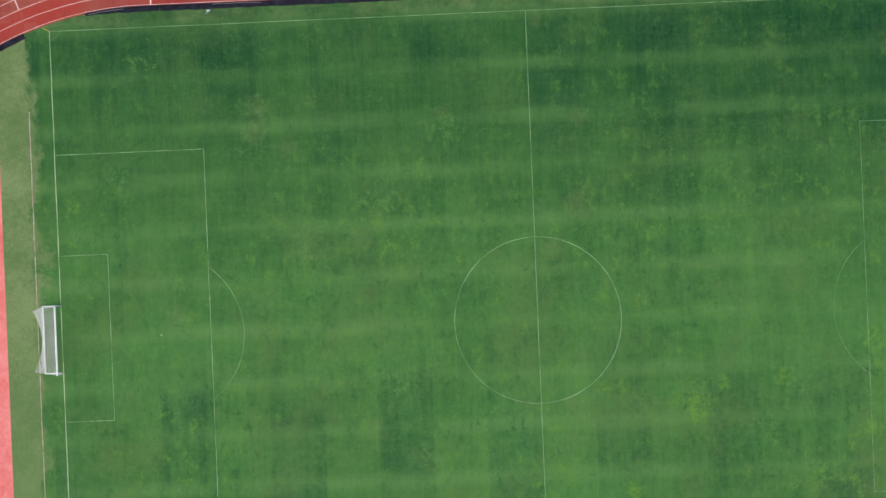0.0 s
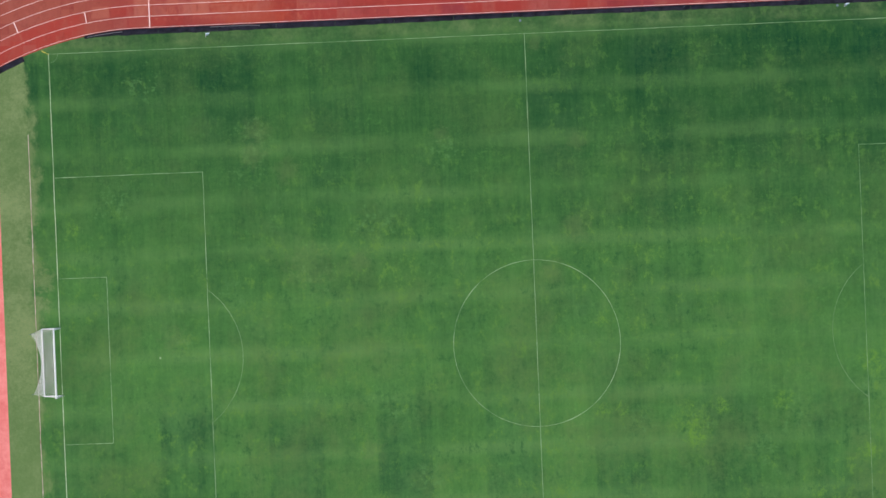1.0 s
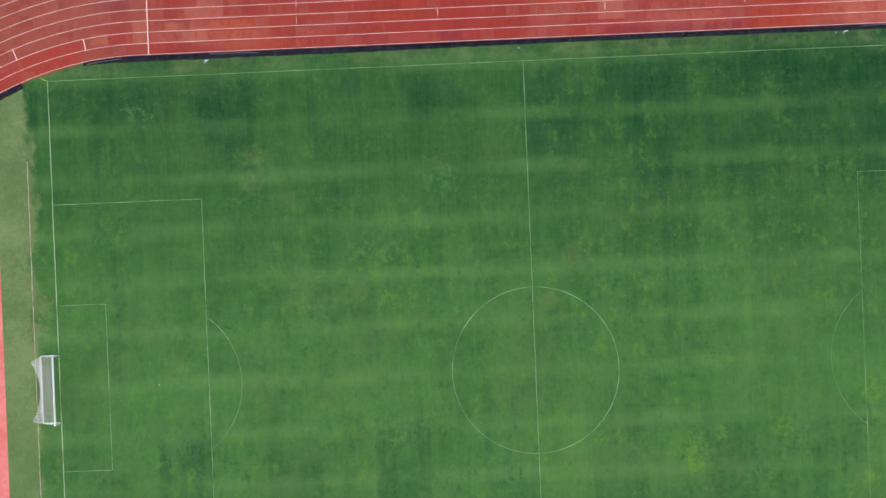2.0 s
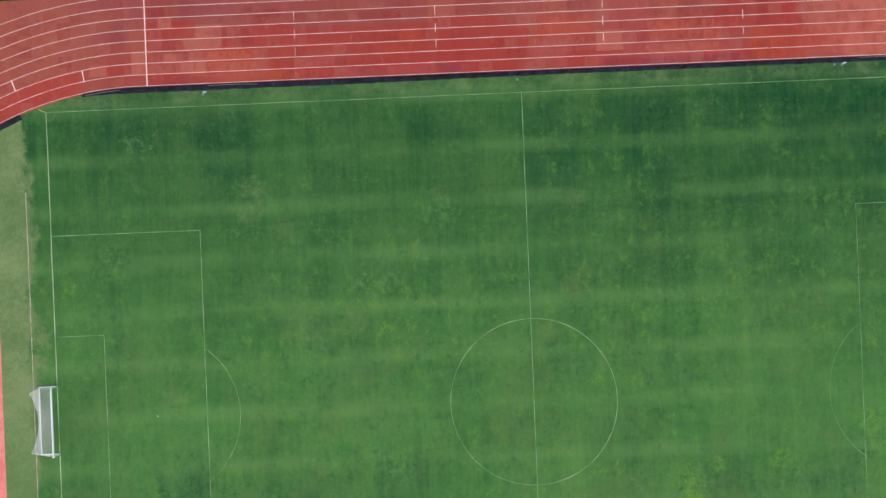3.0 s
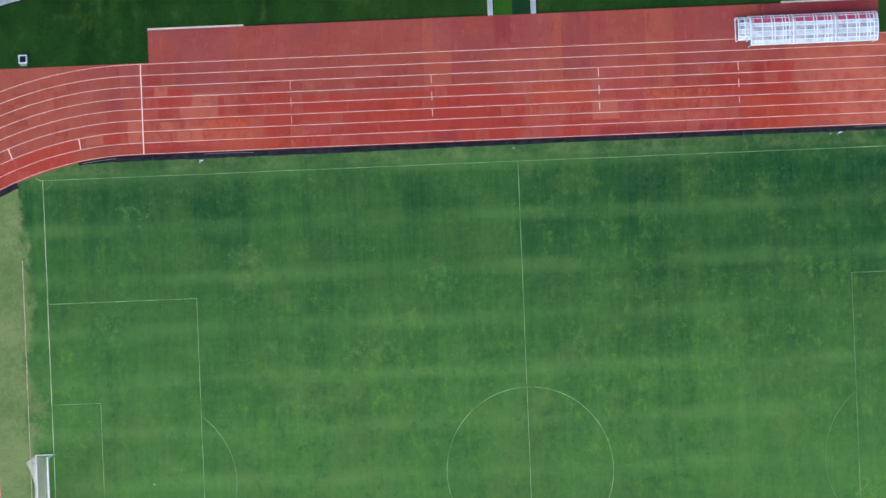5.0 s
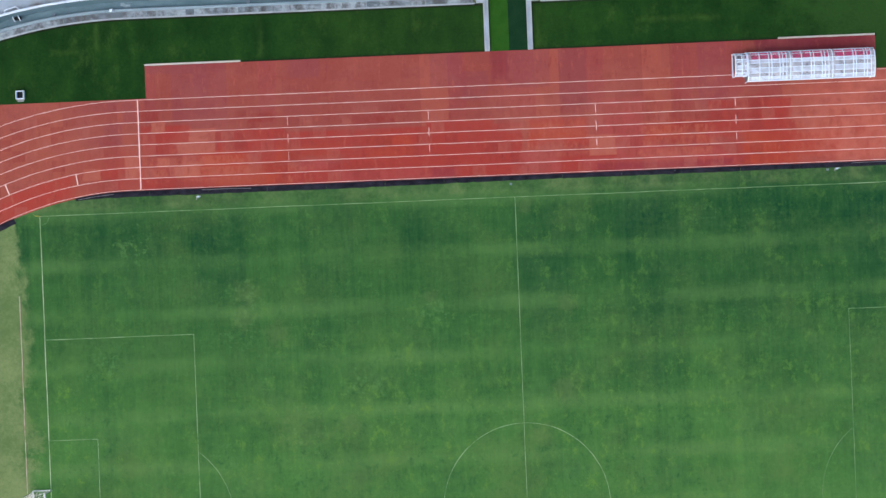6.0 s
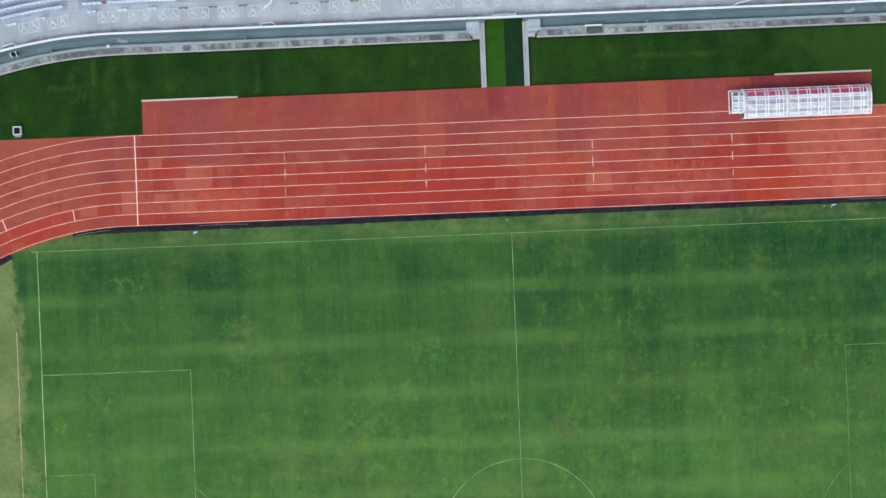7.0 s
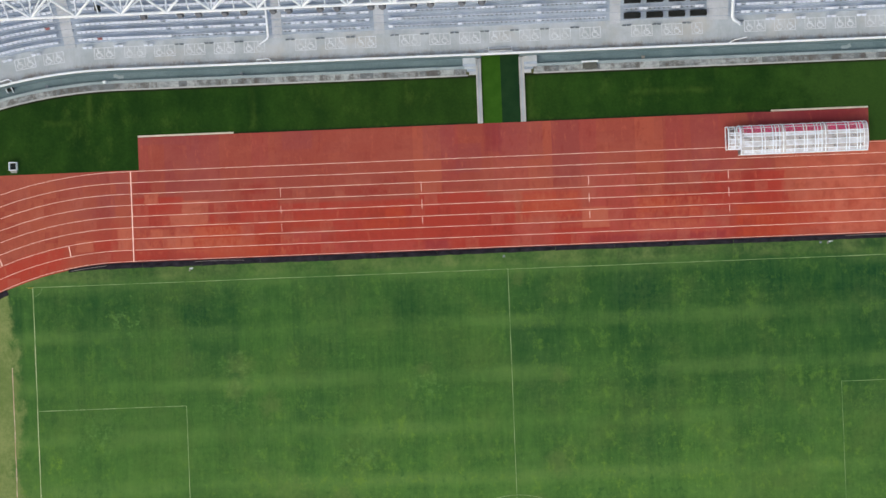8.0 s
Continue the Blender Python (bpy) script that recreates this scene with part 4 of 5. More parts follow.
def goal():
    ob = empty("football_goal", (-52.46, 0, 0.04))
    hw = 3.72
    for y in (-hw, hw):
        bm = bmesh.new()
        tube(bm, [(0, y, 0), (0, y, 2.44)], 0.07, 12)
        part("post", bm, "goal_paint", ob)
        bm = bmesh.new()
        tube(bm, [(0, y, 0.05), (-2.02, y, 0.05)], 0.065, 8)
        part("ground_bar", bm, "goal_paint", ob)
        bm = bmesh.new()
        tube(bm, [(-2.75, y * 0.88, 0), (-2.75, y * 0.88, 2.05)], 0.025, 8)
        part("net_pole", bm, "mount", ob)
    bm = bmesh.new()
    tube(bm, [(0, -hw - 0.07, 2.44), (0, hw + 0.07, 2.44)], 0.105, 12)
    part("crossbar", bm, "goal_paint", ob)
    bm = bmesh.new()
    tube(bm, [(-2.02, -hw, 0.05), (-2.02, hw, 0.05)], 0.08, 8)
    part("rear_bar", bm, "goal_paint", ob)

    def roof(u, v):
        # u across the goal, v from the crossbar to the free rear edge
        y = (2 * u - 1) * (hw + (0.88 * hw - hw) * v)
        sag = 4 * u * (1 - u)
        x = -v * (2.58 - 0.72 * sag)
        z = 2.44 - v * (0.42 + 0.75 * sag) - 0.12 * math.sin(math.pi * v)
        return Vector((x, y, z))

    def back(u, v):
        a = roof(u, 1.0)
        b = Vector((-2.02, (2 * u - 1) * hw, 0.06))
        p = a.lerp(b, v)
        p.x += 0.1 * math.sin(math.pi * v)
        return p

    def side(y):
        def f(u, v):
            a = Vector((0, y, 2.44)).lerp(Vector((0, y, 0.05)), u)
            b = roof(0.0 if y < 0 else 1.0, 1.0).lerp(Vector((-2.02, y, 0.06)), u)
            return a.lerp(b, v)
        return f

    for f, nu, nv in ((roof, 62, 22), (back, 62, 18), (side(-hw), 12, 12), (side(hw), 12, 12)):
        bm = bmesh.new()
        w = (0.010 if nv == 22 else 0.015) if nu > 30 else 0.006
        for k in range(nu + 1):
            c = [f(k / nu, j / 10) for j in range(11)]
            strip(bm, [[p + Vector((0, -w / 2, 0)) for p in c], [p + Vector((0, w / 2, 0)) for p in c]])
        for k in range(nv + 1):
            c = [f(j / 24, k / nv) for j in range(25)]
            strip(bm, [[p + Vector((-w / 2, 0, 0)) for p in c], [p + Vector((w / 2, 0, 0)) for p in c]])
        part("net", bm, "net", ob, "white cord net, sagging at the back")
    return tagged(ob, "white football goal with a sagging white net", "goal")


goal()

# white framed pit at the lawn's edge
pit = empty("floor_box", (-54.07, 47.42, 0.035))
for x0, x1, y0, y1 in ((-0.46, -0.36, -0.40, 0.52), (0.36, 0.46, -0.40, 0.52), (-0.36, 0.36, 0.42, 0.52), (-0.36, 0.36, -0.40, -0.31)):
    bm = bmesh.new()
    soft_box(bm, x0, x1, y0, y1, 0.0, 0.45)
    part("side", bm, "white", pit)
bm = bmesh.new()
box(bm, -0.36, 0.36, -0.31, 0.42, 0.06, 0.10)
part("bottom", bm, "black", pit, "black hollow bottom")
bm = bmesh.new()
soft_box(bm, -0.36, 0.36, -0.66, -0.405, 0.0, 0.10)
part("step", bm, "grey", pit, "grey slab in front")
tagged(pit, "white open box with a black inside on the lawn", "box")


# ---- team shelters on the apron ----
def shelter(x0, x1, y0, y1, h, sections, name, label, seats):
    """A bench shelter with a bowed roof of clear and white sheets; open towards the pitch."""
    ob = empty(name, (x0, y0, 0.05))
    d = y1 - y0
    length = x1 - x0

    def arch(u):
        # u from the back's foot (0) over the roof to the front edge (1)
        a = [(1.0, 0.0), (1.0, 0.42), (0.965, 0.70), (0.86, 0.90), (0.68, 0.985), (0.48, 1.0), (0.28, 0.97), (0.12, 0.90), (0.0, 0.80)]
        p = u * (len(a) - 1)
        i = min(int(p), len(a) - 2)
        f = p - i
        return (d * (a[i][0] + (a[i + 1][0] - a[i][0]) * f), h * (a[i][1] + (a[i + 1][1] - a[i][1]) * f))

    cuts = [0.0, 0.27, 0.49, 0.56, 0.75, 0.82, 0.91, 1.0] if length > 5 else [0.0, 0.56, 1.0]
    w = length / sections
    for k in range(sections):
        for j, c in enumerate(cuts[:-1] if k < sections - 1 else cuts):
            r = 0.065 if c in (0.0, 1.0) else 0.052
            x = (k + c) * w
            bm = bmesh.new()
            tube(bm, [(x, *arch(u / 24)) for u in range(25)], r, 6)
            part("rib", bm, "white_tube", ob)
    for u, r in ((0.0, 0.04), (0.24, 0.05), (0.355, 0.03), (0.49, 0.05), (0.56, 0.035), (0.66, 0.035), (0.77, 0.035), (0.87, 0.04), (1.0, 0.09)):
        bm = bmesh.new()
        y, z = arch(u)
        tube(bm, [(-0.03, y, z), (length + 0.03, y, z)], r, 6)
        part("rail", bm, "white_tube", ob)
    for k in range(sections):
        for u0, u1, m in ((0.02, 0.485, "poly"), (0.495, 0.555, "milk"), (0.565, 0.655, "haze"), (0.665, 0.765, "milk"), (0.775, 0.865, "haze"), (0.875, 0.99, "milk")):
            bm = bmesh.new()
            n = 6
            rows = []
            for lift in (0.0, 0.012):
                for i in range(n + 1):
                    y, z = arch(u0 + (u1 - u0) * (i if lift == 0 else n - i) / n)
                    rows.append([((k + e) * w + 0.02 - 0.04 * e, y, z - 0.02 + lift) for e in (0, 1)])
            strip(bm, rows)
            part("roof_panel", bm, m, ob, "white translucent roof sheet" if m == "milk" else "see-through roof sheet")
    covers = [(0.0, 0.32), (w - 0.27, w + 0.27), (2 * w - 0.27, 2 * w + 0.27), (3 * w - 0.5, 3 * w)] if length > 5 else [(0.0, 0.16 * w), (0.62 * w, 0.80 * w)]
    for c0, c1 in covers:
        bm = bmesh.new()
        u0 = 0.25 if length > 5 else 0.10
        strip(bm, [[(c, *arch(u0 + (1 - u0) * i / 18)) for i in range(19)] for c in (c0, c1)])
        bmesh.ops.translate(bm, vec=(0, 0, 0.03), verts=bm.verts)
        part("joint_cover", bm, "film", ob, "white joint sheet")
    for x in (0.0, length):
        bm = bmesh.new()
        pts = [bm.verts.new((x, *arch(i / 16))) for i in range(17)]
        pts.append(bm.verts.new((x, 0.25 * d, 0.35 * h)))
        pts.append(bm.verts.new((x, 0.45 * d, 0.02)))
        f = bm.faces.new(pts)
        bmesh.ops.triangulate(bm, faces=[f])
        part("end_panel", bm, "poly", ob, "see-through end sheet")
    for x in (0.05, length - 0.05):
        bm = bmesh.new()
        tube(bm, [(x, 0.02, 0.0), (x, 0.04, 0.8 * h)], 0.04, 8)
        part("front_post", bm, "white_tube", ob)
    bm = bmesh.new()
    inset = 0.0 if length > 5 else 0.22
    soft_box(bm, inset, length - inset, (0.04 + inset) * d, 0.97 * d, 0.0, 0.10)
    part("floor_board", bm, "floor_grey", ob, "grey floor board")
    if length < 5:
        for x in (0.03, length - 0.03):
            bm = bmesh.new()
            tube(bm, [(x, 0.02, 0.05), (x, d, 0.05)], 0.06, 6)
            part("base_rail", bm, "white_tube", ob)
    tagged(ob, label, "shelter")
    # seats along the back
    for k in range(seats):
        x = x0 + (k + 0.5) * length / seats
        bm = bmesh.new()
        sw = 0.47 * length / seats
        soft_box(bm, -sw, sw, -0.46, 0.24, 0.36, 0.48, 0.04)
        box(bm, -0.05, 0.05, -0.05, 0.15, 0.0, 0.37)
        s = part("seat", bm, "crimson", ob, "crimson plastic seat")
        bm = bmesh.new()
        soft_box(bm, -sw, sw, 0.25, 0.44, 0.40, 1.05, 0.04)
        part("backrest", bm, "crimson", s)
        s.location = (x - x0, d - 0.52, 0.10)
    return ob


M["milk"] = make_glass("white_translucent_sheet", (0.68, 0.79, 0.96), 0.72)
M["film"] = make_glass("thin_white_film", (0.80, 0.86, 0.98), 0.42)
M["haze"] = make_glass("hazy_clear_sheet", (0.76, 0.82, 0.93), 0.34)
shelter(25.67, 39.30, 45.42, 48.62, 2.2, 3, "team_shelter", "long white framed team shelter with a bowed clear roof", 15)
shelter(24.35, 25.60, 46.05, 48.55, 2.0, 1, "official_shelter", "small white framed shelter beside the long one", 0)

# ---- the grandstand ----
ZPL = 1.9            # platform
ROW_R, ROW_D, ROW_H, ROWS = 60.50, 0.77, 0.32, 11
S_W, S_E = -34.0, CX + 64.0
GAP_W, GAP_E = CX - 3.9, CX + 4.05     # where the tunnel breaks the ditch

stand = empty("grandstand", (0, 57.5, 0))


def stand_part(name, material, pieces, label=""):
    bm = bmesh.new()
    for s0, s1, prof in pieces:
        sweep(bm, s0, s1, prof)
    bmesh.ops.recalc_face_normals(bm, faces=bm.faces)
    bmesh.ops.translate(bm, vec=(0, -57.5, 0), verts=bm.verts)
    return part(name, bm, material, stand, label)


tagged(stand, "grey concrete grandstand with white seats, bending at one end", "grandstand")
stand_part("front_wall", "blue", [(S_W, CX - 2.05, rect(57.30, 57.50, 0.0, 2.45)), (CX + 2.15, S_E, rect(57.30, 57.50, 0.0, 2.45))], "blue-grey painted front wall")
stand_part("lintel", "concrete", [(CX - 2.05, CX + 2.15, rect(57.32, 57.50, 1.75, 2.45))])
stand_part("parapet_cap", "white", [(S_W, S_E, [(57.27, 2.45), (57.26, 2.58), (57.30, 2.62), (57.47, 2.62), (57.51, 2.58), (57.51, 2.45)])], "white cap rail")
stand_part("platform", "concrete", [(S_W, S_E, rect(57.50, ROW_R + 0.02, ZPL - 0.2, ZPL))], "grey concrete walkway")
for k in range(ROWS):
    r = ROW_R + k * ROW_D
    z = ZPL + (k + 1) * ROW_H
    stand_part("terrace_step", "step", [(S_W, S_E, rect(r, r + ROW_D + 0.02, z - 0.45, z))])
top = ROW_R + ROWS * ROW_D
stand_part("back_wall", "concrete", [(S_W, S_E, rect(top + 0.02, top + 0.32, 0.0, ZPL + ROWS * ROW_H + 2.2))])
for s in (CX - 2.2, CX + 2.15):
    stand_part("tunnel_wall", "concrete", [(s, s + 0.15, rect(57.65, 63.0, 0.0, ZPL - 0.2))])
stand_part("tunnel_end", "black", [(CX - 2.05, CX + 2.15, rect(63.0, 63.2, 0.0, ZPL - 0.2))])

AISLES = ((-46.45, 1.1), (-24.05, 1.05), (-12.97, 1.1), (12.57, 1.15), (23.6, 2.3))
for x, w in AISLES:
    s = x + CX
    for k in range(ROWS):
        r = ROW_R + k * ROW_D
        z = ZPL + k * ROW_H
        stand_part("aisle_step", "aisle", [(s - w / 2, s + w / 2, rect(r - 0.36, r + 0.03, z - 0.1, z + 0.165))])
        stand_part("aisle_step", "aisle", [(s - w / 2, s + w / 2, rect(r + 0.03, r + 0.46, z - 0.1, z + 0.335))])

# ditch floor, coping and stone ledge
for s0, s1 in ((S_W, GAP_W), (GAP_E, S_E)):
    bm = bmesh.new()
    sweep(bm, s0, s1, rect(56.40, 57.30, 0.0, 0.06))
    tagged(part("ditch_floor", bm, "blue"), "blue-grey painted gutter below the stand's wall", "gutter", kind="structure")
    bm = bmesh.new()
    sweep(bm, s0, s1, [(56.13, 0.0), (56.13, 0.46), (56.16, 0.48), (56.40, 0.48), (56.43, 0.46), (56.43, 0.0)])
    tagged(part("coping", bm, "blue_pale"), "pale blue coping along the gutter", "coping", kind="structure")
    bm = bmesh.new()
    e0, e1 = (s0, s1 + 0.35) if s0 < 0 else (s0 - 0.4, s1)
    sweep(bm, e0, e1, [(55.36, 0.0), (55.36, 0.27), (55.39, 0.30), (55.48, 0.30), (55.50, 0.28), (55.50, 0.0)])
    tagged(part("kerb", bm, "kerb"), "pale stone kerb at the lawn's edge", "kerb", kind="structure")

ledge = tagged(empty("stone_ledge"), "weathered stone ledge in front of the gutter", "ledge", kind="structure")
rng = random.Random(4)
block_meshes = []
for k in range(5):
    bm = bmesh.new()
    L = (0.9, 1.15, 1.3, 1.45, 1.6)[k]
    soft_box(bm, 0.012, L - 0.012, -0.31, 0.31, 0.0, 0.27 + 0.01 * (k % 3), 0.02)
    me = bpy.data.meshes.new("stone_block")
    bm.to_mesh(me)
    bm.free()
    me.materials.append(M["stone"])
    block_meshes.append((L, me))
for s0, s1 in ((-20.0, GAP_W + 0.3), (GAP_E - 0.35, CX + 50.0)):
    s = s0
    while s < s1 - 0.9:
        L, me = block_meshes[rng.randrange(5)]
        if s + L > s1:
            L, me = block_meshes[0]
        b = new("stone_block", me)
        b.parent = ledge
        b.matrix_basis = pose(*along(s, 55.815), 0.0, 0, 0, math.degrees(turn_at(s + L / 2)))
        s += L

# tunnel approach: two-tone artificial turf between low walls
bm = bmesh.new()
box(bm, -2.03, 0.04, 50.11, 63.0, 0.0, 0.06)
tagged(part("turf_path", bm, "turf_a"), "bright green artificial turf path into the tunnel", "turf path", kind="structure")
bm = bmesh.new()
box(bm, 0.04, 2.13, 50.11, 63.0, 0.0, 0.06)
tagged(part("turf_path", bm, "turf_b"), "dark green artificial turf path into the tunnel", "turf path", kind="structure")
for side in (-1, 1):
    cx = -2.36 if side < 0 else 2.34
    pw = empty("path_wall", (cx, 50.12, 0))
    for x0, x1, z, m in ((-0.30, -0.08, 0.34, "kerb"), (-0.08, 0.09, 0.20, "concrete"), (0.09, 0.27, 0.34, "kerb")):
        bm = bmesh.new()
        a, b = (x0, x1) if side < 0 else (-x1, -x0)
        soft_box(bm, a, b, 0.0, 7.1, 0.0, z)
        part("wall_strip", bm, m, pw)
    tagged(pw, "low pale concrete wall beside the turf path", "wall", group="walls of the turf path")
    st = empty("landing_steps", (cx + side * 1.0, 55.5, 0))
    for k, (y0, y1, z) in enumerate(((0.35, 0.62, 0.22), (0.62, 0.88, 0.36), (0.88, 1.14, 0.50), (1.14, 1.79, 0.62))):
        bm = bmesh.new()
        w0, w1 = ((-0.30, 0.70), (-0.72, 0.70), (-0.72, 0.70), (-0.72, 0.70))[k]
        a, b = (w0, w1) if side < 0 else (-w1, -w0)
        soft_box(bm, a, b, y0, y1, 0.0, z, 0.015)
        part("tread", bm, "concrete" if k % 2 else "step", st)
    bm = bmesh.new()
    a, b = (-0.05, 0.70) if side < 0 else (-0.70, 0.05)
    soft_box(bm, a, b, -0.02, 0.33, 0.0, 0.36)
    part("block", bm, "aisle", st)
    tagged(st, "small concrete steps beside the tunnel mouth", "steps", group="steps at the tunnel")

podium = empty("podium_steps", (0.03, 57.55, ZPL))
for k in range(3):
    bm = bmesh.new()
    soft_box(bm, -1.22, 1.22, 0.18 * k, 0.18 * (k + 1), 0.0, 0.62 - 0.18 * k, 0.015)
    part("tread", bm, "grey" if k % 2 else "aisle", podium)
for x in (-1.25, 1.25):
    bm = bmesh.new()
    tube(bm, [(x, 0.0, 0.0), (x, 0.0, 0.95), (x, 0.5, 0.75), (x, 0.5, 0.0)], 0.03, 6)
    part("handrail", bm, "white_tube", podium)
tagged(podium, "small grey step unit at the parapet over the tunnel", "steps")

# ---- wheelchair bays painted on the platform ----
ZB = ZPL + 0.006


def bay_mesh(n):
    """An outlined bay of n squares, each with a ring and a bent stroke."""
    bm = bmesh.new()
    w, h, t = 1.11, 1.26, 0.085

    def flat(x0, x1, y0, y1):
        bm.faces.new([bm.verts.new(p) for p in ((x0, y0, 0), (x1, y0, 0), (x1, y1, 0), (x0, y1, 0))])

    def stroke(pts, wd):
        for (ax, ay), (bx, by) in zip(pts, pts[1:]):
            d = Vector((bx - ax, by - ay, 0))
            q = Vector((-d.y, d.x, 0)).normalized() * wd / 2
            a, b = Vector((ax, ay, 0.001)), Vector((bx, by, 0.001))
            bm.faces.new([bm.verts.new(p) for p in (a - q, b - q, b + q, a + q)])

    flat(0, n * w + t, 0, t)
    flat(0, n * w + t, h - t, h)
    for k in range(n + 1):
        flat(k * w, k * w + t, t, h - t)
    for k in range(n):
        cx, cy = k * w + 0.56, 0.46
        stroke([(cx + 0.30 * math.cos(a), cy + 0.30 * math.sin(a)) for a in [math.radians(125 + 20 * i) for i in range(11)]], 0.12)
        stroke([(cx - 0.17, 1.10), (cx - 0.05, 1.10)], 0.15)
        stroke([(cx - 0.12, 1.00), (cx - 0.06, 0.66), (cx + 0.22, 0.62), (cx + 0.36, 0.30), (cx + 0.46, 0.34)], 0.15)
        stroke([(cx - 0.08, 0.84), (cx + 0.22, 0.80)], 0.11)
    me = bpy.data.meshes.new("bay_marking")
    bm.to_mesh(me)
    bm.free()
    me.materials.append(M["bay"])
    return me


bay_two, bay_one = bay_mesh(2), bay_mesh(1)
BAYS = [-10.35, -7.3]
for start, count in ((-44.12, 6), (-22.20, 3), (-10.87, 7), (14.3, 3), (26.5, 5)):
    BAYS += [start + CX + 3.262 * k for k in range(count)]
for s in BAYS:
    single = abs(s - (14.3 + CX + 6.524)) < 0.1
    b = new("bay_marking", bay_one if single else bay_two)
    b.matrix_world = pose(*along(s, 58.66), ZB, 0, 0, math.degrees(turn_at(s + 1.1)))
    tagged(b, "worn white painted parking bay on the walkway", "floor marking", group="painted bays", kind="structure")

# ---- seats ----
def shared(name, boxes, material):
    bm = bmesh.new()
    for b in boxes:
        soft_box(bm, *b)
    me = bpy.data.meshes.new(name)
    bm.to_mesh(me)
    bm.free()
    me.materials.append(M[material])
    return me


SEAT_PARTS = {}
for tone in ("seat", "seat_red"):
    SEAT_PARTS[tone] = (("seat", shared("seat", [(-0.205, 0.205, -0.08, 0.05, 0.34, 0.50, 0.03)], tone)),
                        ("backrest", shared("backrest", [(-0.243, 0.243, 0.055, 0.125, 0.38, 0.74, 0.03)], tone)),
                        ("foot", shared("foot", [(-0.03, 0.03, 0.02, 0.08, 0.0, 0.30, 0.005)], "mount")))
rest_seats, mounts, bars = bmesh.new(), bmesh.new(), bmesh.new()
seat_count = 0


def in_aisle(x, s, r):
    return any(abs((ax + CX) - s) < aw / 2 + 0.25 for ax, aw in AISLES)


# stretches of the lowest rows that still have their seats
LEFT_0 = ((-36.3, -35.4), (-31.6, -30.7), (-29.3, -28.8), (-28.3, -27.3), (-26.9, -26.0), (-22.3, -21.8), (-18.9, -17.7), (-15.2, -14.7), (-11.8, -11.3), (-4.4, -3.9), (3.9, 4.4),
          (11.4, 11.9), (26.0, 27.0), (27.4, 28.3), (28.7, 29.2), (30.6, 31.5), (35.2, 36.7), (37.2, 37.7), (38.4, 60.0))
LEFT_1 = ((-36.3, -35.7), (-35.3, -33.9), (-33.4, -32.1), (-31.6, -30.6), (-30.2, -28.8), (-28.4, -27.9), (-27.3, -26.4), (-26.0, -25.0), (-22.3, -21.4), (-20.9, -20.4), (-19.9, -18.6),
          (-18.0, -17.5), (-17.1, -16.2), (-15.7, -15.2), (-14.3, -13.8), (-11.8, -10.4), (-4.4, -3.9), (4.0, 4.5), (10.5, 11.9), (25.4, 26.0), (26.5, 27.5), (27.8, 28.4), (28.7, 29.6),
          (30.1, 31.4), (32.0, 34.5), (35.1, 36.2), (37.5, 60.0))
LEFT_2 = ((-36.1, -28.3), (-27.7, -26.0), (-25.5, -25.0), (-23.3, -19.1), (-18.5, -17.5), (-16.6, -15.2), (-14.7, -13.3), (-11.8, -9.0), (-2.6, -0.6), (2.6, 4.5), (9.2, 11.9), (25.0, 60.0))


def seated(x, row, s):
    """Whether a place of a row still has its seat."""
    if x < -36.3:
        return True
    if 12.0 < x < 25.0:
        return noise.noise(Vector((s * 0.9, row * 7.3, 1.0))) > 0.02
    if row < 3:
        return any(a <= x <= b for a, b in (LEFT_0, LEFT_1, LEFT_2)[row])
    if -12.0 < x < 12.0:
        return noise.noise(Vector((s * 0.35, row * 7.3, 1.0))) > 0.12
    return noise.noise(Vector((s * 0.42, row * 7.3, 1.0))) > -0.35


def put_seat(s, r, z, red=False):
    global seat_count
    m = pose(*along(s, r), z, 0, 0, math.degrees(turn_at(s)))
    x = along(s, r)[0]
    if seat_count < 300 and -57 < x < 46:
        ob = empty("stadium_seat")
        ob.matrix_world = m
        for name, me in SEAT_PARTS["seat_red" if red else "seat"]:
            new(name, me).parent = ob
        if red:
            tagged(ob, "faded red plastic seat among white ones", "seat", group="stand seats")
        else:
            tagged(ob, "white plastic stadium seat on the terrace", "seat", group="stand seats")
        seat_count += 1
    else:
        vs = []
        vs += box(rest_seats, -0.205, 0.205, -0.08, 0.05, 0.34, 0.50)
        vs += box(rest_seats, -0.243, 0.243, 0.055, 0.125, 0.38, 0.74)
        for v in vs:
            v.co = m @ v.co


def put_mount(s, r, z, wide=0.12):
    m = pose(*along(s, r), z, 0, 0, math.degrees(turn_at(s)))
    vs = box(mounts, -wide, wide, -0.03, 0.09, 0.0, 0.22)
    for v in vs:
        v.co = m @ v.co


# pairs of seats between the painted bays
for s in BAYS:
    gap = s - 0.50
    x = gap - CX
    kept = x < -38 or x > 28
    for e in (-0.27, 0.27):
        if in_aisle(x, gap + e, 59.9):
            continue
        if kept:
            put_seat(gap + e, 59.88, ZPL)
        else:
            put_mount(gap + e, 59.87, ZPL, 0.2)

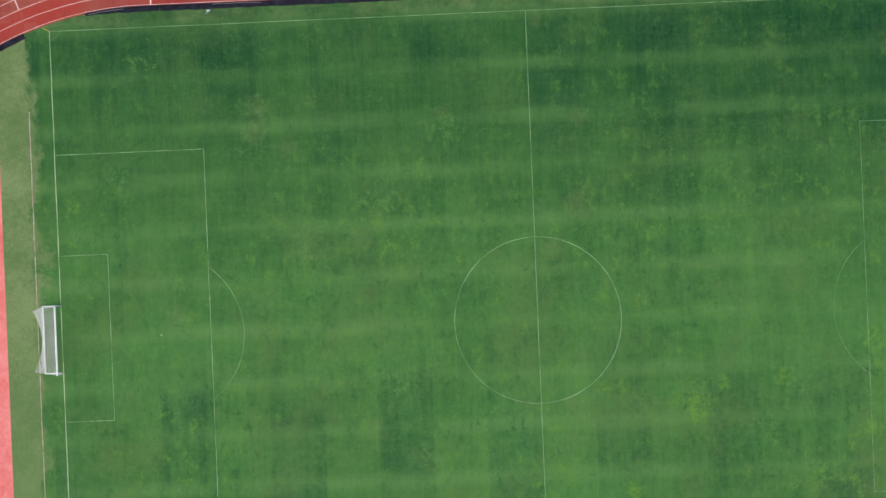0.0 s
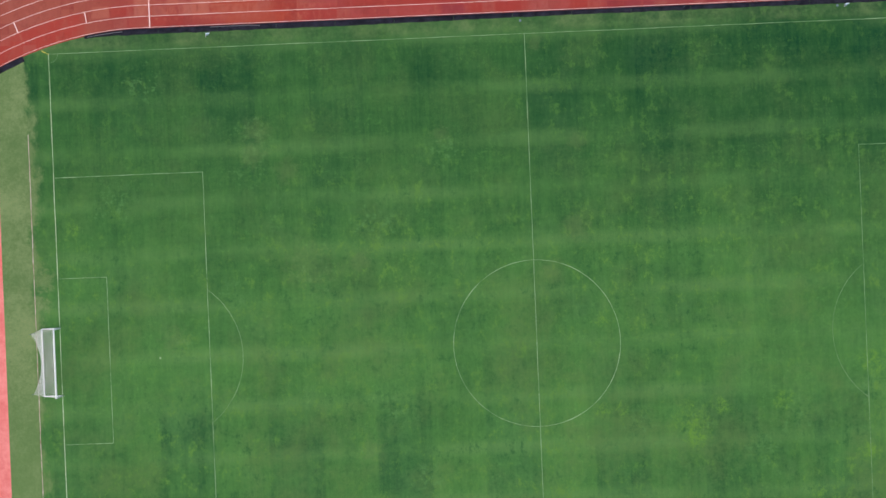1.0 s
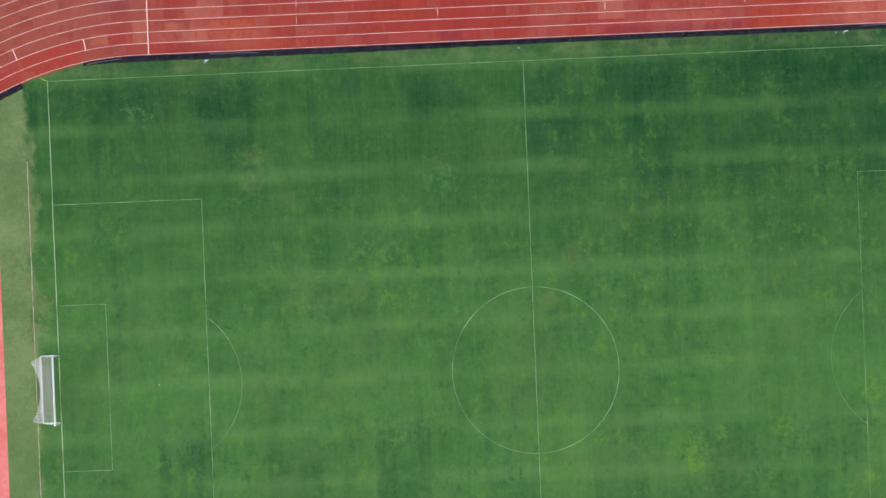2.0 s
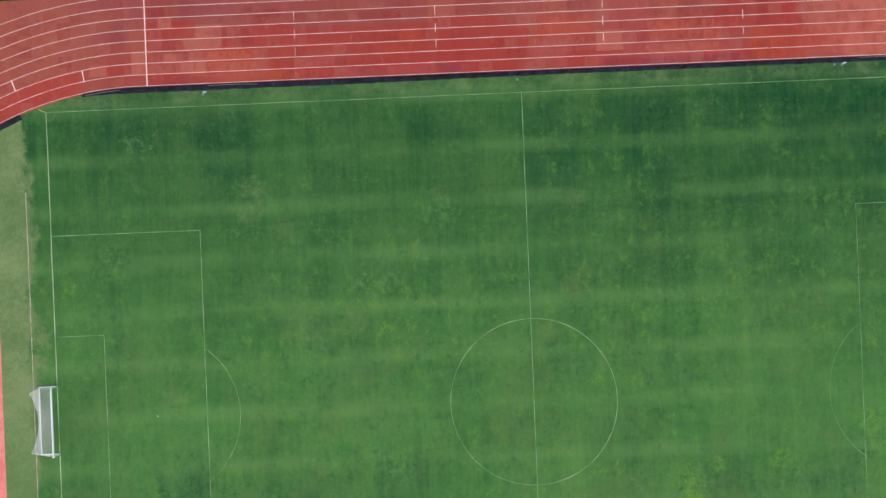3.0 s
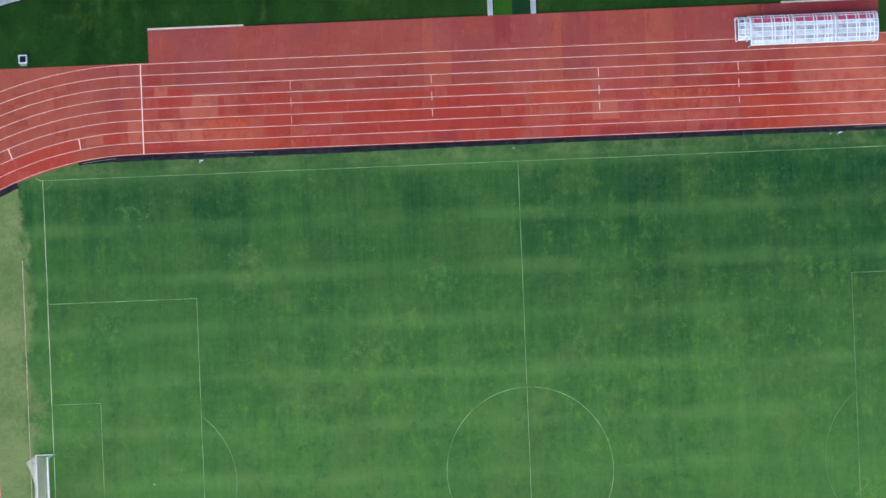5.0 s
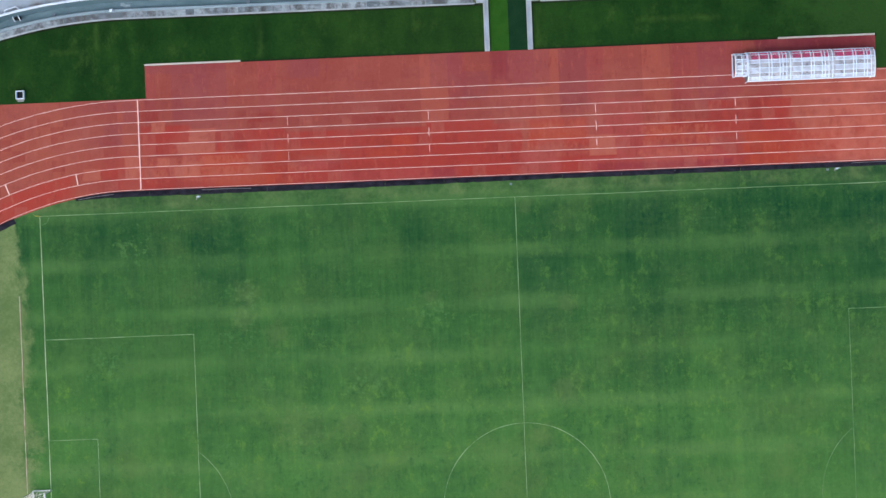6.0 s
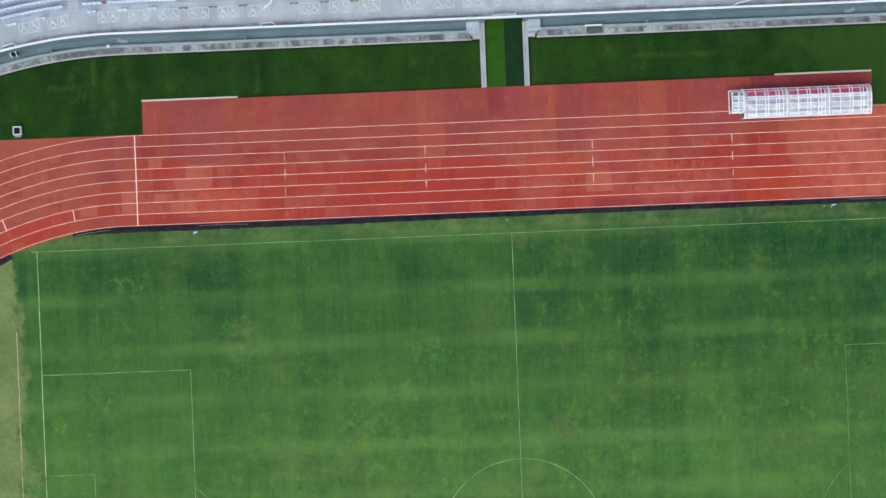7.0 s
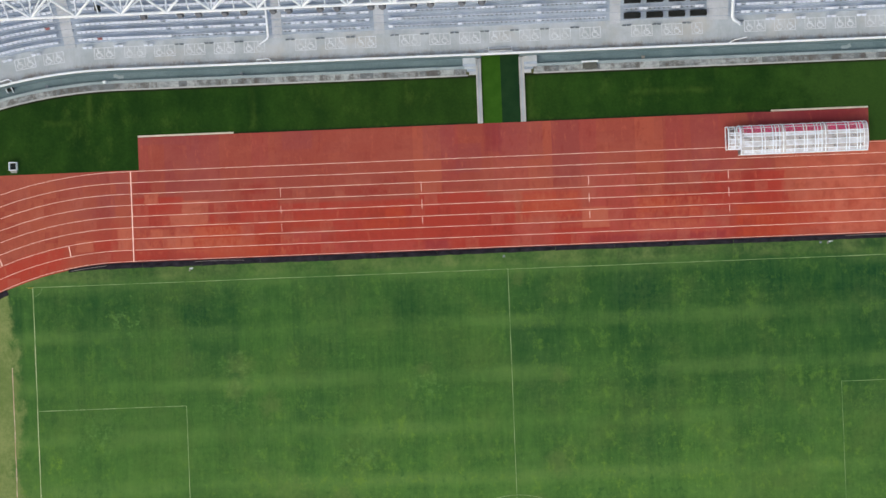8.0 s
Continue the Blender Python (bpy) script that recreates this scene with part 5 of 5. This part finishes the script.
REDS = {(0, -43.2), (2, -48.6), (1, -56.0), (3, -39.5)}
for row in range(ROWS):
    r = ROW_R + row * ROW_D + 0.22
    z = ZPL + (row + 1) * ROW_H
    s = -17.0
    while s < CX + 47.0:
        x = along(s, r)[0]
        s += 0.5
        if in_aisle(x, s - 0.5, r):
            continue
        desk = 13.2 < x < 22.5
        if desk and row in (0, 2):
            continue
        red = any(rr == row and abs(rx - x) < 0.25 for rr, rx in REDS)
        if seated(x, row, s):
            put_seat(s - 0.5, r, z, red)
        else:
            put_mount(s - 0.5, r + 0.02, z, 0.08)
            vs = box(bars, -0.25, 0.25, 0.10, 0.15, 0.20, 0.24)
            m = pose(*along(s - 0.5, r), z, 0, 0, math.degrees(turn_at(s - 0.5)))
            for v in vs:
                v.co = m @ v.co

tagged(part("seat_rows", rest_seats, "seat"), "rows of white plastic stadium seats", "seats", kind="stuff")
tagged(part("seat_bars", bars, "seat"), "thin pale bars of the missing seats", "bars", kind="stuff")
tagged(part("seat_brackets", mounts, "mount"), "dark empty seat brackets along the rows", "brackets", kind="stuff")

# black desks among the seats
for row in (0, 2):
    for x in (13.46, 15.88, 18.25, 20.58):
        r = ROW_R + row * ROW_D
        z = ZPL + (row + 1) * ROW_H
        ob = empty("press_desk", (x, r, z))
        bm = bmesh.new()
        soft_box(bm, 0.0, 1.79, 0.06, 0.62, 0.66, 0.72, 0.01)
        part("desk_top", bm, "black", ob)
        bm = bmesh.new()
        box(bm, 0.02, 1.77, 0.06, 0.10, 0.1, 0.655)
        part("front_panel", bm, "black", ob)
        for lx in (0.04, 1.69):
            bm = bmesh.new()
            box(bm, lx, lx + 0.06, 0.11, 0.58, 0.0, 0.655)
            part("leg", bm, "mount", ob)
        tagged(ob, "black topped desk between the white seats", "desk", group="desks in the stand")

# ---- white rails down the aisles, with bent feet ----
def aisle_rail(x, foot, thick):
    ob = empty("aisle_rail", (x, 0, 0))
    pts = [(foot * 1.0, 59.55, ZPL + 0.05), (foot * 0.75, 59.62, ZPL + 0.55), (foot * 0.1, 59.95, ZPL + 0.9)]
    for k in range(0, 10):
        pts.append((0, 60.2 + k * ROW_D, ZPL + 0.95 + max(0, k) * ROW_H))
    bm = bmesh.new()
    tube(bm, pts, thick, 10)
    part("rail", bm, "white_tube", ob)
    for k in range(1, 10, 2):
        r = ROW_R + k * ROW_D + 0.55
        z = ZPL + (k + 1) * ROW_H
        bm = bmesh.new()
        tube(bm, [(0, r, z), (0, r, z + 0.9)], 0.04, 6)
        part("rail_post", bm, "white_tube", ob)
    return tagged(ob, "thick white tube rail down the aisle", "rail", group="aisle rails")


aisle_rail(-25.0, -1, 0.11)
aisle_rail(25.1, 1, 0.17)


def parapet_loop(x, e, dy=0.0):
    bm = bmesh.new()
    tube(bm, [(x - 0.75 * e, 57.5 + dy * 1.16, 2.60), (x - 0.7 * e, 57.75 + dy * 1.16, 2.85), (x + 0.55 * e, 57.8 + dy * 0.9, 2.9), (x + 0.85 * e, 57.48 + dy * 0.84, 2.60)], 0.06, 6)
    tagged(part("rail_loop", bm, "white_tube"), "bent white tube on the parapet", "rail")


parapet_loop(-25.6, 1)
parapet_loop(-53.9, 1, -1.18)
bm = bmesh.new()
tube(bm, [(24.7, 57.48, 2.60), (25.2, 57.72, 2.85), (26.5, 57.95, 3.0)], 0.06, 6)
tagged(part("rail_loop", bm, "white_tube"), "bent white tube on the parapet", "rail")

# things in the gutter
frame_ob = empty("gutter_gate", (-54.0, 55.9, 0.05))
for x in (-0.3, 0.35):
    bm = bmesh.new()
    tube(bm, [(x, -0.3, 0.4), (x - 0.12, 0.35, 1.0), (x + 0.05, 0.75, 1.6)], 0.06, 6)
    part("bar", bm, "white_tube", frame_ob)
bm = bmesh.new()
soft_box(bm, -0.32, 0.33, -0.15, 0.4, 0.0, 0.6)
part("panel", bm, "black", frame_ob, "black panel")
bm = bmesh.new()
tube(bm, [(-0.3, -0.3, 0.4), (-0.3, -0.3, 0.0)], 0.05, 6)
part("leg", bm, "white_tube", frame_ob)
tagged(frame_ob, "small white barred gate with a dark panel in the gutter", "gate")

bm = bmesh.new()
rows = []
for j in range(4):
    rows.append([(-0.55 + 0.22 * i + 0.05 * math.sin(j * 2.1), -0.2 + 0.13 * j + 0.06 * math.sin(i * 1.7), 0.03 + 0.05 * abs(math.sin(i * 2.3 + j))) for i in range(6)])
strip(bm, rows)
rag = part("sheet_or_glint", bm, "blue_pale")
rag.matrix_world = pose(-42.05, 56.88, 0.06, 0, 0, -12)
tagged(rag, "crumpled pale blue plastic sheet in the gutter; its copy stands for a glint", "plastic sheet", group="plastic sheets")
# this copy is no sheet: its pale shape imitates a reflection on the gutter
copy_thing(rag, pose(37.9, 56.85, 0.06, 0, 0, 14))

bm = bmesh.new()
tube(bm, [(0, -0.55, 0.09), (0, 0.30, 0.10), (0, 0.36, 0.9)], 0.035, 6)
ob = part("drain_pipe", bm, "mount")
ob.matrix_world = pose(*along(-6.27, 56.95), 0, 0, 0, math.degrees(turn_at(-6.27)))
tagged(ob, "thin dark drain pipe across the painted gutter", "pipe")

meter = empty("meter_box", (9.8, 55.62, 0.28))
bm = bmesh.new()
soft_box(bm, -0.74, 0.76, 0.0, 0.60, 0.0, 0.5)
part("body", bm, "dark_box", meter)
bm = bmesh.new()
soft_box(bm, -0.90, 0.92, 0.63, 0.82, 0.2, 0.56)
part("lid", bm, "white", meter)
tagged(meter, "dark grey box with a white lid on the stone ledge", "box")
for x, m in ((-28.4, "mount"), (15.7, "grey"), (-50.0, "mount"), (-43.5, "white")):
    bm = bmesh.new()
    soft_box(bm, -0.16, 0.16, -0.14, 0.14, 0.0, 0.45)
    ob = part("wall_box", bm, m)
    ob.location = (*along(x + CX, 56.62 if m != "white" else 56.3), 0.06 if m != "white" else 0.48)
    tagged(ob, "small box standing in the painted gutter", "box")

# ---- roof truss over the stand ----
truss = empty("roof_truss", (0, 60.15, 20.0))
NODE = 4.34
N0, N1 = -7, 24
X0 = -45.28


def tp(k, chord):
    y, z = {"a": (0.0, 0.0), "b": (1.5, 2.0), "c": (3.1, 0.6)}[chord]
    return (X0 + k * NODE, y, z)


for c, r in (("a", 0.15), ("b", 0.13), ("c", 0.13)):
    bm = bmesh.new()
    tube(bm, [tp(N0, c), tp(N1, c)], r, 10)
    part("chord", bm, "white_tube", truss)
for k in range(N0, N1 + 1):
    webs = [("a", k, "c", k), ("a", k + 0.5, "b", k + 0.5)]
    for e in (-0.5, 0.5):
        webs += [("a", k, "b", k + e), ("b", k + e, "c", k)]
    if k % 2 == 0:
        webs += [("a", k, "c", k - 1), ("a", k, "c", k + 1), ("a", k, "c", k - 0.42), ("a", k, "c", k + 0.42)]
    for c0, k0, c1, k1 in webs:
        if not N0 <= k1 <= N1:
            continue
        bm = bmesh.new()
        tube(bm, [tp(k0, c0), tp(k1, c1)], 0.125 if c1 == "b" and k0 != k1 else 0.09 if k0 == k else 0.06, 6)
        part("web", bm, "white_tube", truss)
for k in range(N0 + 1, N1, 4):
    bm = bmesh.new()
    x = X0 + k * NODE
    tube(bm, [(x, 3.1, 0.6), (x, 9.7, 1.6)], 0.14, 8)
    part("rafter", bm, "white_tube", truss)
    bm = bmesh.new()
    tube(bm, [(x, 9.7, 1.6), (x, 9.7, -20.0)], 0.28, 12)
    part("column", bm, "white_tube", truss)
bm = bmesh.new()
xa, xb = X0 + N0 * NODE, X0 + N1 * NODE
strip(bm, [[(xa, 3.3, 0.9), (xb, 3.3, 0.9)], [(xa, 10.4, 1.95), (xb, 10.4, 1.95)], [(xa, 10.4, 1.87), (xb, 10.4, 1.87)], [(xa, 3.3, 0.82), (xb, 3.3, 0.82)]])
part("roof_sheet", bm, "roof", truss)
tagged(truss, "white steel tube truss along the stand's roof edge", "roof truss")


def floodlight(x, big=1.0):
    ob = empty("floodlight", (x, 59.86, 19.72))
    bm = bmesh.new()
    bmesh.ops.create_cone(bm, cap_ends=True, segments=14, radius1=0.40 * big, radius2=0.22 * big, depth=0.42, matrix=pose(0, 0, 0, 38, 0, 0))
    housing = part("housing", bm, "lamp", ob)
    bm = bmesh.new()
    bmesh.ops.create_cone(bm, cap_ends=True, segments=14, radius1=0.33 * big, radius2=0.33 * big, depth=0.02, matrix=pose(0, 0, 0, 38, 0, 0) @ Matrix.Translation((0, 0, -0.225)))
    part("lens", bm, "grey", housing, "grey glass front")
    bm = bmesh.new()
    tube(bm, [(-0.40, 0, 0.02), (-0.40, 0.26, 0.28), (0.40, 0.26, 0.28), (0.40, 0, 0.02)], 0.03, 6)
    part("bracket", bm, "white_tube", ob)
    return tagged(ob, "round dark floodlight on the white truss", "floodlight", group="floodlights on the truss")


for d in (253, 318, 350, 397, 430, 482, 510, 565, 595, 655, 675, 730, 760, 815, 850):
    floodlight(-48.27 + 0.0543 * d)

speaker = empty("loudspeaker", (-39.0, 60.9, 19.6))
bm = bmesh.new()
soft_box(bm, -0.2, 0.2, -0.25, 0.25, -0.5, 0.4, 0.05)
cabinet = part("cabinet", bm, "black", speaker)
bm = bmesh.new()
soft_box(bm, -0.17, 0.17, -0.275, -0.252, -0.44, 0.33, 0.005)
part("grille", bm, "mount", cabinet, "dark grey grille")
bm = bmesh.new()
tube(bm, [(0, 0, 0.4), (0.1, 0.2, 1.7)], 0.04, 6)
part("hanger", bm, "mount", speaker)
tagged(speaker, "black loudspeaker hung in the white truss", "loudspeaker")
